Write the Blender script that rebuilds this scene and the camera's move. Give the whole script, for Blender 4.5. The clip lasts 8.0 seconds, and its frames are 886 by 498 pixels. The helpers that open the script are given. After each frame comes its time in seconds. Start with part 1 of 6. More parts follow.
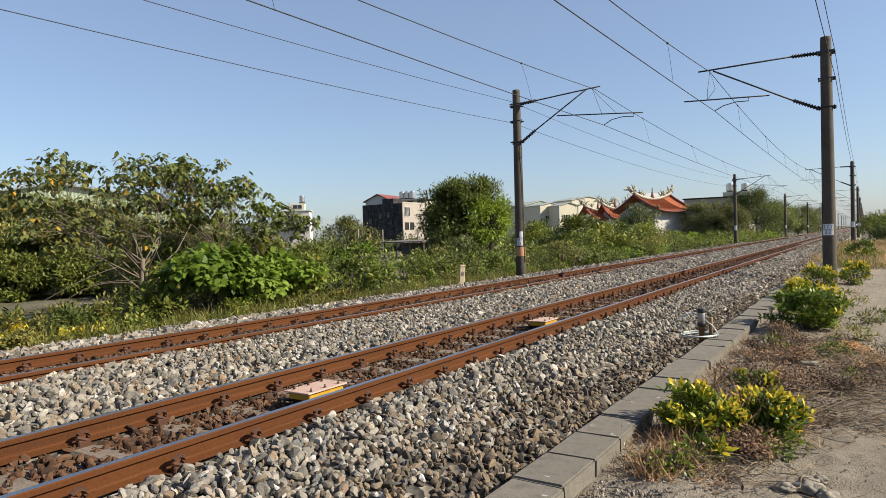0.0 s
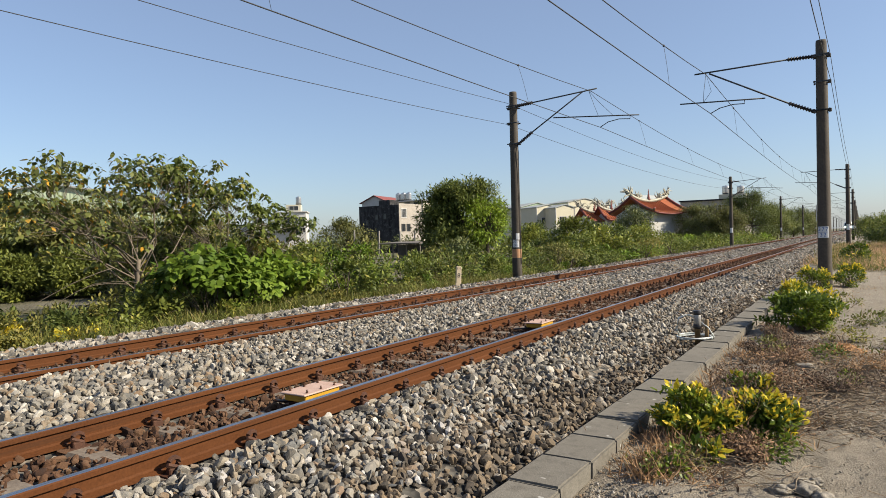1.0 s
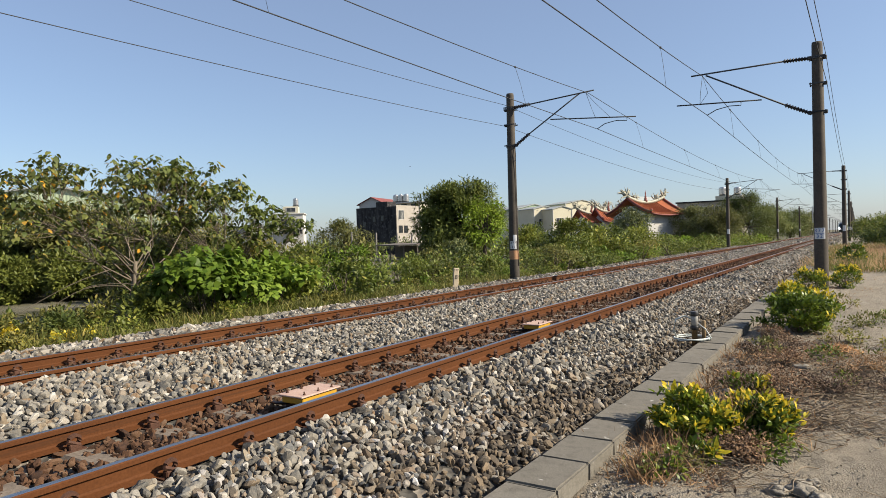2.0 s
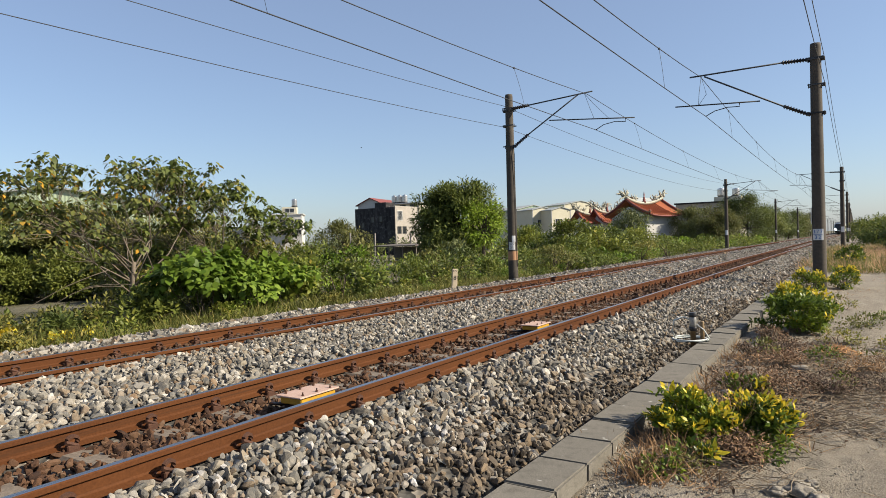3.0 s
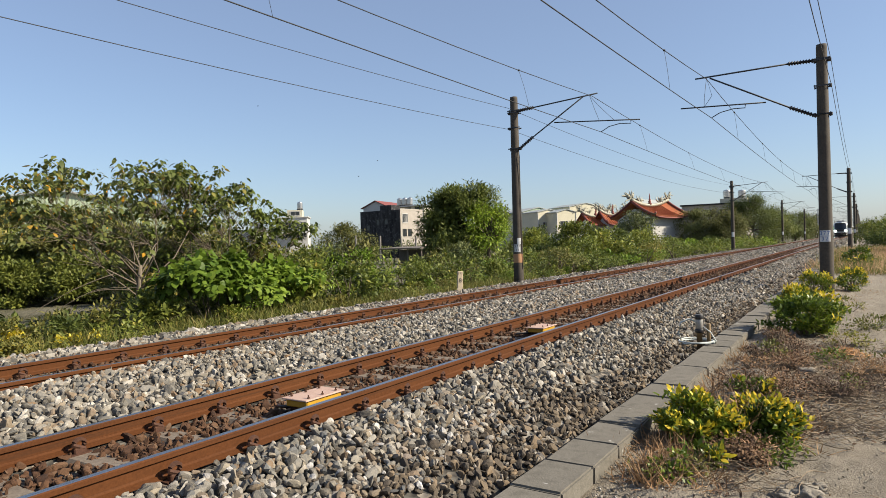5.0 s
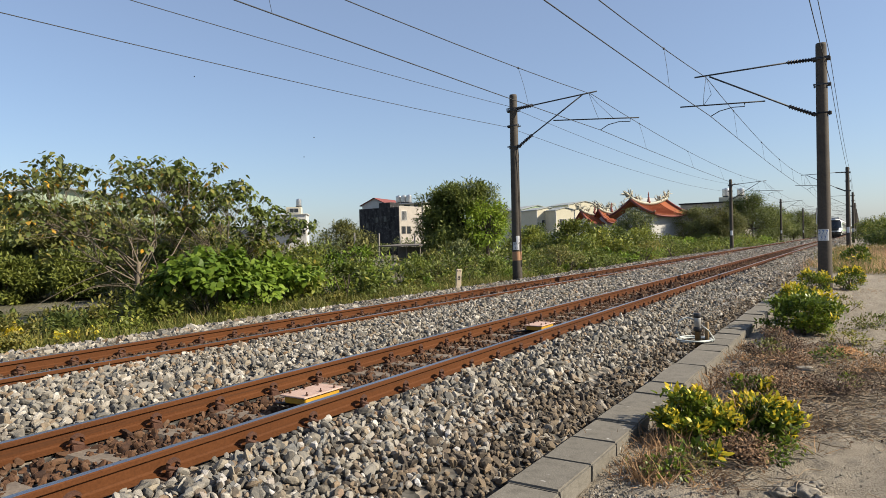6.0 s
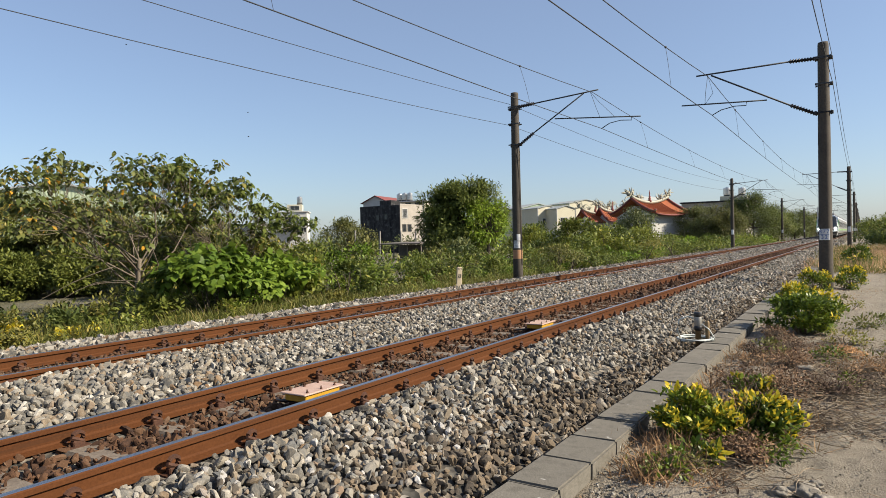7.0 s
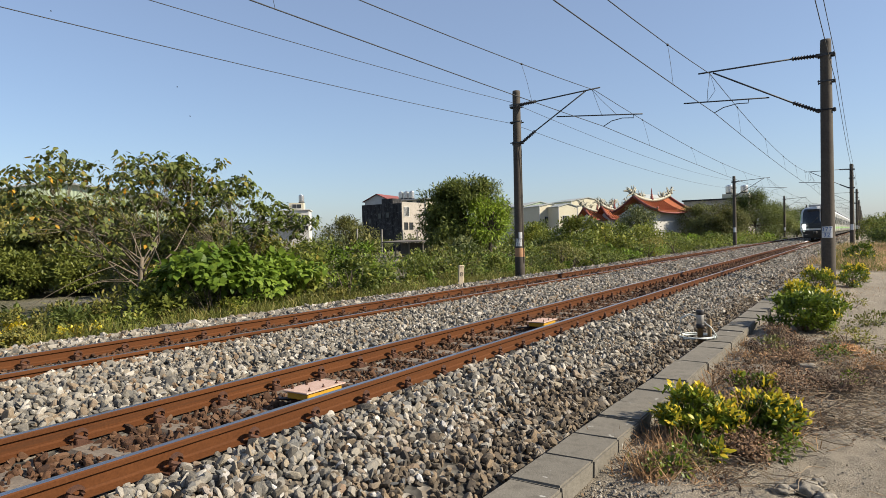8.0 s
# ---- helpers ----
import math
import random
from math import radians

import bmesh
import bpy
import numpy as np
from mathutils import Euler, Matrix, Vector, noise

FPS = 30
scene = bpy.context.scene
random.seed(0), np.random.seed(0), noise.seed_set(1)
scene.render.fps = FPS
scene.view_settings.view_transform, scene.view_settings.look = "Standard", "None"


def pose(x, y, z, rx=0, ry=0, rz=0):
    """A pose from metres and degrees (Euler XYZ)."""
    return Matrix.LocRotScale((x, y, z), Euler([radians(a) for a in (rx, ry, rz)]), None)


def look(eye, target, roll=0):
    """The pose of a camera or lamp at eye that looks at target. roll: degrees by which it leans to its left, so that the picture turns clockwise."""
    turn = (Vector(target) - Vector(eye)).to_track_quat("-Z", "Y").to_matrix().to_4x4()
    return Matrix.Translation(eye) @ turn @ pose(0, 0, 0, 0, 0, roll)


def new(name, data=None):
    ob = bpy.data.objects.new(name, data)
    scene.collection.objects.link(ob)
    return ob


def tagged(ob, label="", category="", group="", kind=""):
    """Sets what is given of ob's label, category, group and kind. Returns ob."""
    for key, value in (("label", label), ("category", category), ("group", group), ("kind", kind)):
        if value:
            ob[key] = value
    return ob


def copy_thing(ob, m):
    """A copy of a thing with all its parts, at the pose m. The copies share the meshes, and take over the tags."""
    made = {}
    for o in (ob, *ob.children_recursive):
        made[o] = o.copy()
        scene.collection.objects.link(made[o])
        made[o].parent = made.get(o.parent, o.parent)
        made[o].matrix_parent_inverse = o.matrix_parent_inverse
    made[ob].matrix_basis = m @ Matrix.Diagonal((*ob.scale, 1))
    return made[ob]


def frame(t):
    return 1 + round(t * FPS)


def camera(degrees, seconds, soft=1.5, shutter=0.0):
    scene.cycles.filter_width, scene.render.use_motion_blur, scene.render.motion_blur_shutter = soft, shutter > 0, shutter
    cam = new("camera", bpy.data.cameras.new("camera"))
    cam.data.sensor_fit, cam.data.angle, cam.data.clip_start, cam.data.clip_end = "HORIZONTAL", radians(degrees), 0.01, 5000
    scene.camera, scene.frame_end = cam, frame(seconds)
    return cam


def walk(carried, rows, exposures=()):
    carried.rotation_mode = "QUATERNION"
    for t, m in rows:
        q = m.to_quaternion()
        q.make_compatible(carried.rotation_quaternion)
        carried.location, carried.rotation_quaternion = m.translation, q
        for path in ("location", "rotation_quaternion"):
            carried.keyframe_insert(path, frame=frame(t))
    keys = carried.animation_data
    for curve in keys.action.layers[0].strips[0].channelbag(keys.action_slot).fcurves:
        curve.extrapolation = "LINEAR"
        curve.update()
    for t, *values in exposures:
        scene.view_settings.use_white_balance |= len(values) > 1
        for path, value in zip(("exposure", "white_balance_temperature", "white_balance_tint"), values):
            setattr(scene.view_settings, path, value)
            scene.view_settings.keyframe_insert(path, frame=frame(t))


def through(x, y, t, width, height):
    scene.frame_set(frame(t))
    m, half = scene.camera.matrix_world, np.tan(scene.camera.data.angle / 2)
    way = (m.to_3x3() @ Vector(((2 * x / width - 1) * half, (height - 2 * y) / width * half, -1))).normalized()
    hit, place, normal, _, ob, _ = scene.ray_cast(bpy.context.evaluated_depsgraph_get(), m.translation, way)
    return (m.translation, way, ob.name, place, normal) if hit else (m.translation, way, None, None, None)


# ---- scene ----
# The railway runs along +y; x points across it; z = 0 is the top of the rails.
EYE_Z = 1.285
cam = camera(68.34, 8.0, soft=0.5)
walk(cam, [
    (0, pose(0, 0, EYE_Z, 88.968, 1.700, 32.926)),
    (0.5, pose(0, 0, EYE_Z, 89.063, 1.606, 32.825)),
    (1, pose(0, 0, EYE_Z, 89.101, 1.571, 32.619)),
    (1.5, pose(0, 0, EYE_Z, 89.185, 1.613, 32.485)),
    (3, pose(0, 0, EYE_Z, 89.303, 1.580, 32.271)),
    (3.5, pose(0, 0, EYE_Z, 89.417, 1.661, 32.381)),
    (4, pose(0, 0, EYE_Z, 89.496, 1.702, 32.619)),
    (4.5, pose(0, 0, EYE_Z, 89.587, 1.771, 32.752)),
    (6, pose(0, 0, EYE_Z, 89.319, 1.514, 32.629)),
    (6.5, pose(0, 0, EYE_Z, 89.242, 1.423, 32.620)),
    (7, pose(0, 0, EYE_Z, 89.147, 1.305, 32.697)),
    (7.5, pose(0, 0, EYE_Z, 89.042, 1.377, 32.821)),
    (8, pose(0, 0, EYE_Z, 88.990, 1.372, 32.858)),
], exposures=[(0, 1.04), (8, 1.04)])

# ---- light ----
SUN_AZ, SUN_EL = 70.0, 34.0          # degrees clockwise from +y, degrees above the horizon
world = bpy.data.worlds.new("sky")
scene.world = world
world.use_nodes = True
wn, wl = world.node_tree.nodes, world.node_tree.links
sky = wn.new("ShaderNodeTexSky")
sky.sky_type, sky.sun_disc = "NISHITA", False
sky.sun_elevation, sky.sun_rotation = radians(SUN_EL), radians(SUN_AZ)
sky.air_density, sky.dust_density, sky.ozone_density = 1.0, 0.9, 4.3
wn["Background"].inputs["Strength"].default_value = 0.067
haze = wn.new("ShaderNodeMix")
haze.data_type = "RGBA"
haze.inputs[0].default_value, haze.inputs[7].default_value = 0.20, (5.2, 5.8, 7.4, 1)
wl.new(sky.outputs[0], haze.inputs[6])
wl.new(haze.outputs[2], wn["Background"].inputs["Color"])
SUN_DIR = Vector((math.sin(radians(SUN_AZ)) * math.cos(radians(SUN_EL)), math.cos(radians(SUN_AZ)) * math.cos(radians(SUN_EL)), math.sin(radians(SUN_EL))))
sun = new("sun", bpy.data.lights.new("sun", "SUN"))
sun.data.energy, sun.data.angle, sun.data.color = 4.6, radians(0.6), (1.0, 0.89, 0.71)
sun.matrix_world = look(SUN_DIR * 60, (0, 0, 0))

# ---- materials ----
RNG = np.random.default_rng(7)


class Mat:
    """A node material with short ways to add nodes."""

    def __init__(self, name, rough=0.8, metal=0.0, spec=0.4):
        self.m = bpy.data.materials.new(name)
        self.m.use_nodes = True
        self.t = self.m.node_tree
        self.b = self.t.nodes["Principled BSDF"]
        self.b.inputs["Roughness"].default_value = rough
        self.b.inputs["Metallic"].default_value = metal
        self.b.inputs["Specular IOR Level"].default_value = spec
        self.co = None

    def node(self, kind, **kw):
        n = self.t.nodes.new(kind)
        for k, v in kw.items():
            n.inputs[k].default_value = v
        return n

    def link(self, a, b):
        self.t.links.new(a, b)

    def coords(self, own=False):
        if self.co is None:
            if own:
                self.co = self.node("ShaderNodeTexCoord").outputs["Object"]
            else:
                self.co = self.node("ShaderNodeNewGeometry").outputs["Position"]
        return self.co

    def noise(self, scale, detail=4.0, rough=0.6, stretch=None, own=False):
        n = self.node("ShaderNodeTexNoise", Scale=scale, Detail=detail, Roughness=rough)
        src = self.coords(own)
        if stretch:
            mp = self.node("ShaderNodeMapping")
            mp.inputs["Scale"].default_value = stretch
            self.link(src, mp.inputs[0])
            src = mp.outputs[0]
        self.link(src, n.inputs["Vector"])
        return n.outputs["Fac"]

    def ramp(self, fac, stops):
        r = self.node("ShaderNodeValToRGB")
        e = r.color_ramp.elements
        while len(e) < len(stops):
            e.new(0.5)
        for el, (p, c) in zip(e, stops):
            el.position, el.color = p, (*c, 1)
        self.link(fac, r.inputs[0])
        return r.outputs[0]

    def mix(self, fac, a, b, mode="MIX"):
        n = self.t.nodes.new("ShaderNodeMix")
        n.data_type, n.blend_type = "RGBA", mode
        for sock, v in ((n.inputs[0], fac), (n.inputs[6], a), (n.inputs[7], b)):
            if isinstance(v, (int, float)):
                sock.default_value = v
            elif isinstance(v, tuple):
                sock.default_value = (*v, 1)
            else:
                self.link(v, sock)
        return n.outputs[2]

    def island(self):
        return self.node("ShaderNodeNewGeometry").outputs["Random Per Island"]

    def each(self):
        return self.node("ShaderNodeObjectInfo").outputs["Random"]

    def colour(self, c):
        if isinstance(c, tuple):
            self.b.inputs["Base Color"].default_value = (*c, 1)
        else:
            self.link(c, self.b.inputs["Base Color"])
        return self

    def bump(self, fac, strength=0.4, dist=0.02):
        n = self.node("ShaderNodeBump", Strength=strength, Distance=dist)
        self.link(fac, n.inputs["Height"])
        self.link(n.outputs[0], self.b.inputs["Normal"])
        return self

    def gloss(self, fac, lo, hi):
        n = self.node("ShaderNodeMapRange")
        n.inputs["To Min"].default_value, n.inputs["To Max"].default_value = lo, hi
        self.link(fac, n.inputs[0])
        self.link(n.outputs[0], self.b.inputs["Roughness"])
        return self


def worn(name, dark, light, scale=6.0, rough=0.8, metal=0.0, bump=0.3, dist=0.01, own=False, spec=0.4, fine=8.0):
    """Colour between two tones at two scales of grain."""
    dark, light = [tuple(0.75 * v for v in c) for c in (dark, light)]
    m = Mat(name, rough, metal, spec)
    big, small = m.noise(scale, own=own), m.noise(scale * fine, own=own)
    c = m.ramp(big, [(0.3, dark), (0.7, light)])
    c = m.mix(0.55, c, m.ramp(small, [(0.3, dark), (0.7, light)]))
    m.colour(c)
    if bump:
        m.bump(small, bump, dist)
    m.gloss(small, max(0.05, rough - 0.12), min(1.0, rough + 0.12))
    return m.m


def leafy(name, stops, through=0.35, rough=0.5, plant=0.7):
    """Leaves: a tone for each leaf, some light passing through."""
    stops = [(p, (1.22 * c[0], 0.99 * c[1], 0.98 * c[2])) for p, c in stops]
    m = Mat(name, rough, spec=0.2)
    c = m.ramp(m.island(), stops)
    c = m.mix(0.3, c, m.ramp(m.noise(1.3), [(0.3, stops[0][1]), (0.7, stops[min(2, len(stops) - 1)][1])]))
    tone = m.ramp(m.each(), [(0.0, (0.55, 0.6, 0.6)), (0.5, (0.95, 0.95, 0.9)), (1.0, (1.55, 1.4, 1.1))])
    c = m.mix(plant, c, tone, "MULTIPLY")
    m.colour(c)
    tr = m.node("ShaderNodeBsdfTranslucent")
    m.link(c, tr.inputs[0])
    mx = m.node("ShaderNodeMixShader")
    mx.inputs[0].default_value = 0.75 * through
    m.link(m.b.outputs[0], mx.inputs[1])
    m.link(tr.outputs[0], mx.inputs[2])
    m.link(mx.outputs[0], m.t.nodes["Material Output"].inputs[0])
    return m.m


def stony(name, stops, dust=(0.34, 0.29, 0.22)):
    """Broken stone: a tone for each stone, veined and dusty."""
    stops = [(p, (0.68 * c[0], 0.67 * c[1], 0.65 * c[2])) for p, c in stops]
    m = Mat(name, 0.85, spec=0.2)
    c = m.ramp(m.island(), stops)
    n1, n2 = m.noise(28.0), m.noise(160.0, 3.0)
    c = m.mix(m.ramp(n1, [(0.42, (0, 0, 0)), (0.75, (0.55, 0.55, 0.55))]), c, tuple(0.8 * v for v in dust))
    c = m.mix(0.35, c, m.ramp(n2, [(0.25, (0.25, 0.25, 0.25)), (0.75, (1.5, 1.5, 1.5))]), "MULTIPLY")
    m.colour(c).bump(n2, 0.5, 0.006)
    return m.m


M_STONE = stony("grey_ballast_stone", [(0.0, (0.063, 0.061, 0.059)), (0.14, (0.135, 0.133, 0.126)), (0.42, (0.261, 0.252, 0.234)), (0.56, (0.342, 0.302, 0.239)), (0.66, (0.225, 0.140, 0.077)), (0.74, (0.297, 0.279, 0.252)), (0.9, (0.468, 0.441, 0.396)), (1.0, (0.630, 0.603, 0.558))])
# Darker, browner stones for the strip next to the kerb.
M_FOOT = stony("dark_brown_ballast_stone", [(0.0, (0.05, 0.045, 0.04)), (0.3, (0.11, 0.095, 0.08)), (0.55, (0.19, 0.155, 0.115)), (0.8, (0.28, 0.21, 0.14)), (0.92, (0.33, 0.30, 0.26)), (1.0, (0.48, 0.44, 0.39))], (0.15, 0.115, 0.085))
M_RUSTY = stony("rust_stained_stone", [(0.0, (0.043, 0.025, 0.019)), (0.35, (0.086, 0.046, 0.027)), (0.7, (0.134, 0.071, 0.040)), (0.9, (0.165, 0.104, 0.067)), (1.0, (0.184, 0.116, 0.073))], (0.145, 0.072, 0.038))


def bed_mat():
    m = Mat("gap_shaded_grit", 0.95, spec=0.2)
    v = m.node("ShaderNodeTexVoronoi", Scale=15.0)
    m.link(m.coords(), v.inputs["Vector"])
    sep = m.node("ShaderNodeSeparateColor")
    m.link(v.outputs["Color"], sep.inputs[0])
    # Tones lowered to put the shade of the gaps between stones into the bed.
    c = m.ramp(sep.outputs[0], [(0.0, (0.035, 0.033, 0.03)), (0.5, (0.10, 0.095, 0.085)), (0.8, (0.15, 0.12, 0.09)), (1.0, (0.25, 0.24, 0.22))])
    return m.colour(c).bump(v.outputs["Distance"], 1.0, 0.05).m


M_BED = bed_mat()
M_CONC = worn("weathered_concrete", (0.17, 0.16, 0.145), (0.33, 0.31, 0.28), 5.0, 0.9, bump=0.4)
M_SLEEP = worn("stained_sleeper_concrete", (0.11, 0.085, 0.065), (0.28, 0.23, 0.18), 4.0, 0.9, bump=0.4)
M_POLE = worn("dark_pole_concrete", (0.045, 0.038, 0.031), (0.105, 0.088, 0.07), 2.2, 0.85, bump=0.2)
M_STEEL = worn("dull_galvanised_steel", (0.03, 0.033, 0.038), (0.075, 0.08, 0.088), 8.0, 0.6, 0.2, 0.1)
M_WIRE = worn("dark_wire", (0.015, 0.017, 0.02), (0.035, 0.036, 0.04), 3.0, 0.7, 0.0, 0)
M_INSUL = worn("black_insulator", (0.012, 0.012, 0.014), (0.035, 0.03, 0.03), 12.0, 0.35, bump=0)
M_CLIP = worn("rusted_clip", (0.045, 0.022, 0.015), (0.13, 0.055, 0.03), 20.0, 0.75, 0.3, 0.2)


def rail_mats():
    m = Mat("rusted_rail_steel", 0.8, 0.0, 0.15)
    big, small = m.noise(1.4, stretch=(1, 0.25, 3)), m.noise(60.0, 5.0)
    c = m.ramp(big, [(0.3, (0.055, 0.018, 0.005)), (0.7, (0.095, 0.033, 0.009))])
    c = m.mix(0.4, c, m.ramp(small, [(0.3, (0.034, 0.012, 0.004)), (0.75, (0.115, 0.043, 0.015))]))
    streak = m.noise(5.0, 3.0, stretch=(1, 0.06, 8))
    c = m.mix(m.ramp(streak, [(0.55, (0, 0, 0)), (0.72, (0.6, 0.6, 0.6))]), c, (0.034, 0.017, 0.009))
    m.colour(c).bump(small, 0.25, 0.003)
    t = Mat("polished_rail_head", 0.28, 0.95)
    s = t.noise(3.0, stretch=(30, 0.3, 1))
    t.colour(t.ramp(s, [(0.3, (0.259, 0.267, 0.281)), (0.7, (0.444, 0.458, 0.481))])).gloss(s, 0.2, 0.38)
    return m.m, t.m


M_RAIL, M_HEAD = rail_mats()


def ground_mat():
    m = Mat("dry_sandy_earth", 0.95, spec=0.2)
    a, b, c3 = m.noise(0.7), m.noise(9.0, 6.0), m.noise(70.0, 4.0)
    c = m.ramp(a, [(0.32, (0.218, 0.184, 0.136)), (0.68, (0.312, 0.271, 0.209))])
    c = m.mix(m.ramp(b, [(0.45, (0, 0, 0)), (0.62, (0.75, 0.75, 0.75))]), c, (0.179, 0.146, 0.106))
    c = m.mix(m.ramp(m.noise(1.7, 6.0, 0.65), [(0.52, (0, 0, 0)), (0.66, (0.6, 0.6, 0.6))]), c, (0.133, 0.103, 0.073))
    c = m.mix(m.ramp(m.noise(2.6, 3.0), [(0.64, (0, 0, 0)), (0.72, (0.7, 0.7, 0.7))]), c, (0.365, 0.345, 0.304))
    c = m.mix(0.5, c, m.ramp(c3, [(0.3, (0.159, 0.133, 0.103)), (0.7, (0.345, 0.315, 0.265))]))
    sep = m.node("ShaderNodeSeparateXYZ")
    m.link(m.coords(), sep.inputs[0])
    mr = m.node("ShaderNodeMapRange")
    mr.inputs["From Min"].default_value, mr.inputs["From Max"].default_value = -10.6, -12.5
    m.link(sep.outputs[0], mr.inputs[0])
    weeds = m.ramp(b, [(0.35, (0.040, 0.049, 0.019)), (0.65, (0.133, 0.112, 0.066))])
    far = m.mix(m.ramp(m.noise(0.16), [(0.4, (0, 0, 0)), (0.6, (1, 1, 1))]), weeds, (0.159, 0.146, 0.112))
    m.colour(m.mix(mr.outputs[0], c, far)).bump(c3, 1.0, 0.035)
    return m.m


M_GROUND = ground_mat()

# ---- helpers for building ----


def mesh_of(name, verts, faces, mats, smooth=False, index=None):
    me = bpy.data.meshes.new(name)
    if isinstance(faces, np.ndarray):
        n, k = faces.shape
        me.vertices.add(len(verts))
        me.vertices.foreach_set("co", np.asarray(verts, dtype=np.float32).ravel())
        me.loops.add(n * k)
        me.loops.foreach_set("vertex_index", faces.astype(np.int32).ravel())
        me.polygons.add(n)
        me.polygons.foreach_set("loop_start", np.arange(n, dtype=np.int32) * k)
        me.update(calc_edges=True)
    else:
        me.from_pydata([tuple(v) for v in verts], [], faces)
        me.update()
    for m in (mats if isinstance(mats, (list, tuple)) else [mats]):
        me.materials.append(m)
    if index is not None:
        me.polygons.foreach_set("material_index", np.asarray(index, dtype=np.int32))
    me.polygons.foreach_set("use_smooth", [bool(smooth)] * len(me.polygons))
    return me


def bm_mesh(name, bm, mats, smooth=False):
    me = bpy.data.meshes.new(name)
    bm.to_mesh(me)
    bm.free()
    for m in (mats if isinstance(mats, (list, tuple)) else [mats]):
        me.materials.append(m)
    if smooth:
        me.polygons.foreach_set("use_smooth", [True] * len(me.polygons))
    return me


def part(name, data, parent=None, m=None, label=""):
    """Links a mesh as one object, under a parent where one is given."""
    ob = new(name, data)
    if parent is not None:
        ob.parent = parent
    if m is not None:
        ob.matrix_basis = m
    if label:
        ob["label"] = label
    return ob


def thing(name, m, label, category, group="", kind=""):
    ob = new(name)
    ob.empty_display_size = 0.1
    ob.matrix_basis = m
    return tagged(ob, label, category, group, kind)


def box_bm(sx, sy, sz, bevel=0.0, at=(0, 0, 0), bm=None, seg=1):
    """A box of that size standing on z = at[2], its edges rounded off."""
    own = bmesh.new()
    bmesh.ops.create_cube(own, size=1.0, matrix=Matrix.Translation((at[0], at[1], at[2] + sz / 2)) @ Matrix.Diagonal((sx, sy, sz, 1)))
    if bevel:
        bmesh.ops.bevel(own, geom=own.edges[:], offset=bevel, segments=seg, affect="EDGES")
    if bm is None:
        return own
    merge(bm, own)
    return bm


def merge(bm, other):
    me = bpy.data.meshes.new("tmp")
    other.to_mesh(me)
    other.free()
    bm.from_mesh(me)
    bpy.data.meshes.remove(me)


def tube(paths, radius, sides=6, cap=True):
    """Vertices and faces of round tubes along paths; radius: a number, or one for each point of a path."""
    verts, faces = [], []
    for path in paths:
        p = [Vector(q) for q in path]
        n, base = len(p), len(verts)
        up = Vector((0, 0, 1))
        for i in range(n):
            d = (p[min(i + 1, n - 1)] - p[max(i - 1, 0)]).normalized()
            side = d.cross(up)
            if side.length < 0.05:
                side = d.cross(Vector((0, 1, 0)))
            side.normalize()
            nor = side.cross(d)
            r = radius[i] if isinstance(radius, (list, tuple)) else radius
            for k in range(sides):
                a = 2 * math.pi * k / sides
                verts.append(p[i] + side * (r * math.cos(a)) + nor * (r * math.sin(a)))
        for i in range(n - 1):
            for k in range(sides):
                a, b = base + i * sides + k, base + i * sides + (k + 1) % sides
                faces.append((a, b, b + sides, a + sides))
        if cap:
            faces.append(tuple(base + k for k in reversed(range(sides))))
            faces.append(tuple(base + (n - 1) * sides + k for k in range(sides)))
    return verts, faces


def tube_mesh(name, paths, radius, mat, sides=6, smooth=True):
    v, f = tube(paths, radius, sides)
    return mesh_of(name, v, f, mat, smooth)


def lathe(name, profile, mat, sides=16, smooth=True):
    """A turned body from (radius, z) pairs."""
    v, f = [], []
    for r, z in profile:
        for k in range(sides):
            a = 2 * math.pi * k / sides
            v.append((r * math.cos(a), r * math.sin(a), z))
    for i in range(len(profile) - 1):
        for k in range(sides):
            a, b = i * sides + k, i * sides + (k + 1) % sides
            f.append((a, b, b + sides, a + sides))
    f.append(tuple(reversed(range(sides))))
    f.append(tuple((len(profile) - 1) * sides + k for k in range(sides)))
    return mesh_of(name, v, f, mat, smooth)


# ---- the lie of the land ----
RAILS = (-3.80, -4.93, -7.40, -8.53)
BED_X = [-14, -11.3, -9.9, -8.75, -8.42, -7.50, -7.28, -6.4, -5.5, -5.06, -4.8, -3.93, -3.68, -3.35, -2.55, -2.16, -2.0]
BED_Z = [-0.9, -0.42, -0.13, -0.10, -0.155, -0.155, -0.075, -0.04, -0.055, -0.09, -0.182, -0.182, -0.145, -0.15, -0.385, -0.60, -0.66]
LAND_X = [-3000, -60, -16, -11.4, -10.5, -3.5, -2.2, -1.7, -1.2, 0.5, 2.5, 8, 3000]
LAND_Z = [-0.9, -0.9, -0.85, -0.46, -0.5, -0.6, -0.62, -0.56, -0.52, -0.56, -0.50, -0.45, -0.45]


def bed_z(x):
    return np.interp(x, BED_X, BED_Z)


def land_z(x, y):
    return float(np.interp(x, LAND_X, LAND_Z))


def spaced(edges):
    out = []
    for a, b, step in edges:
        n = max(1, int(round((b - a) / step)))
        out += [a + (b - a) * i / n for i in range(n)]
    return out + [edges[-1][1]]


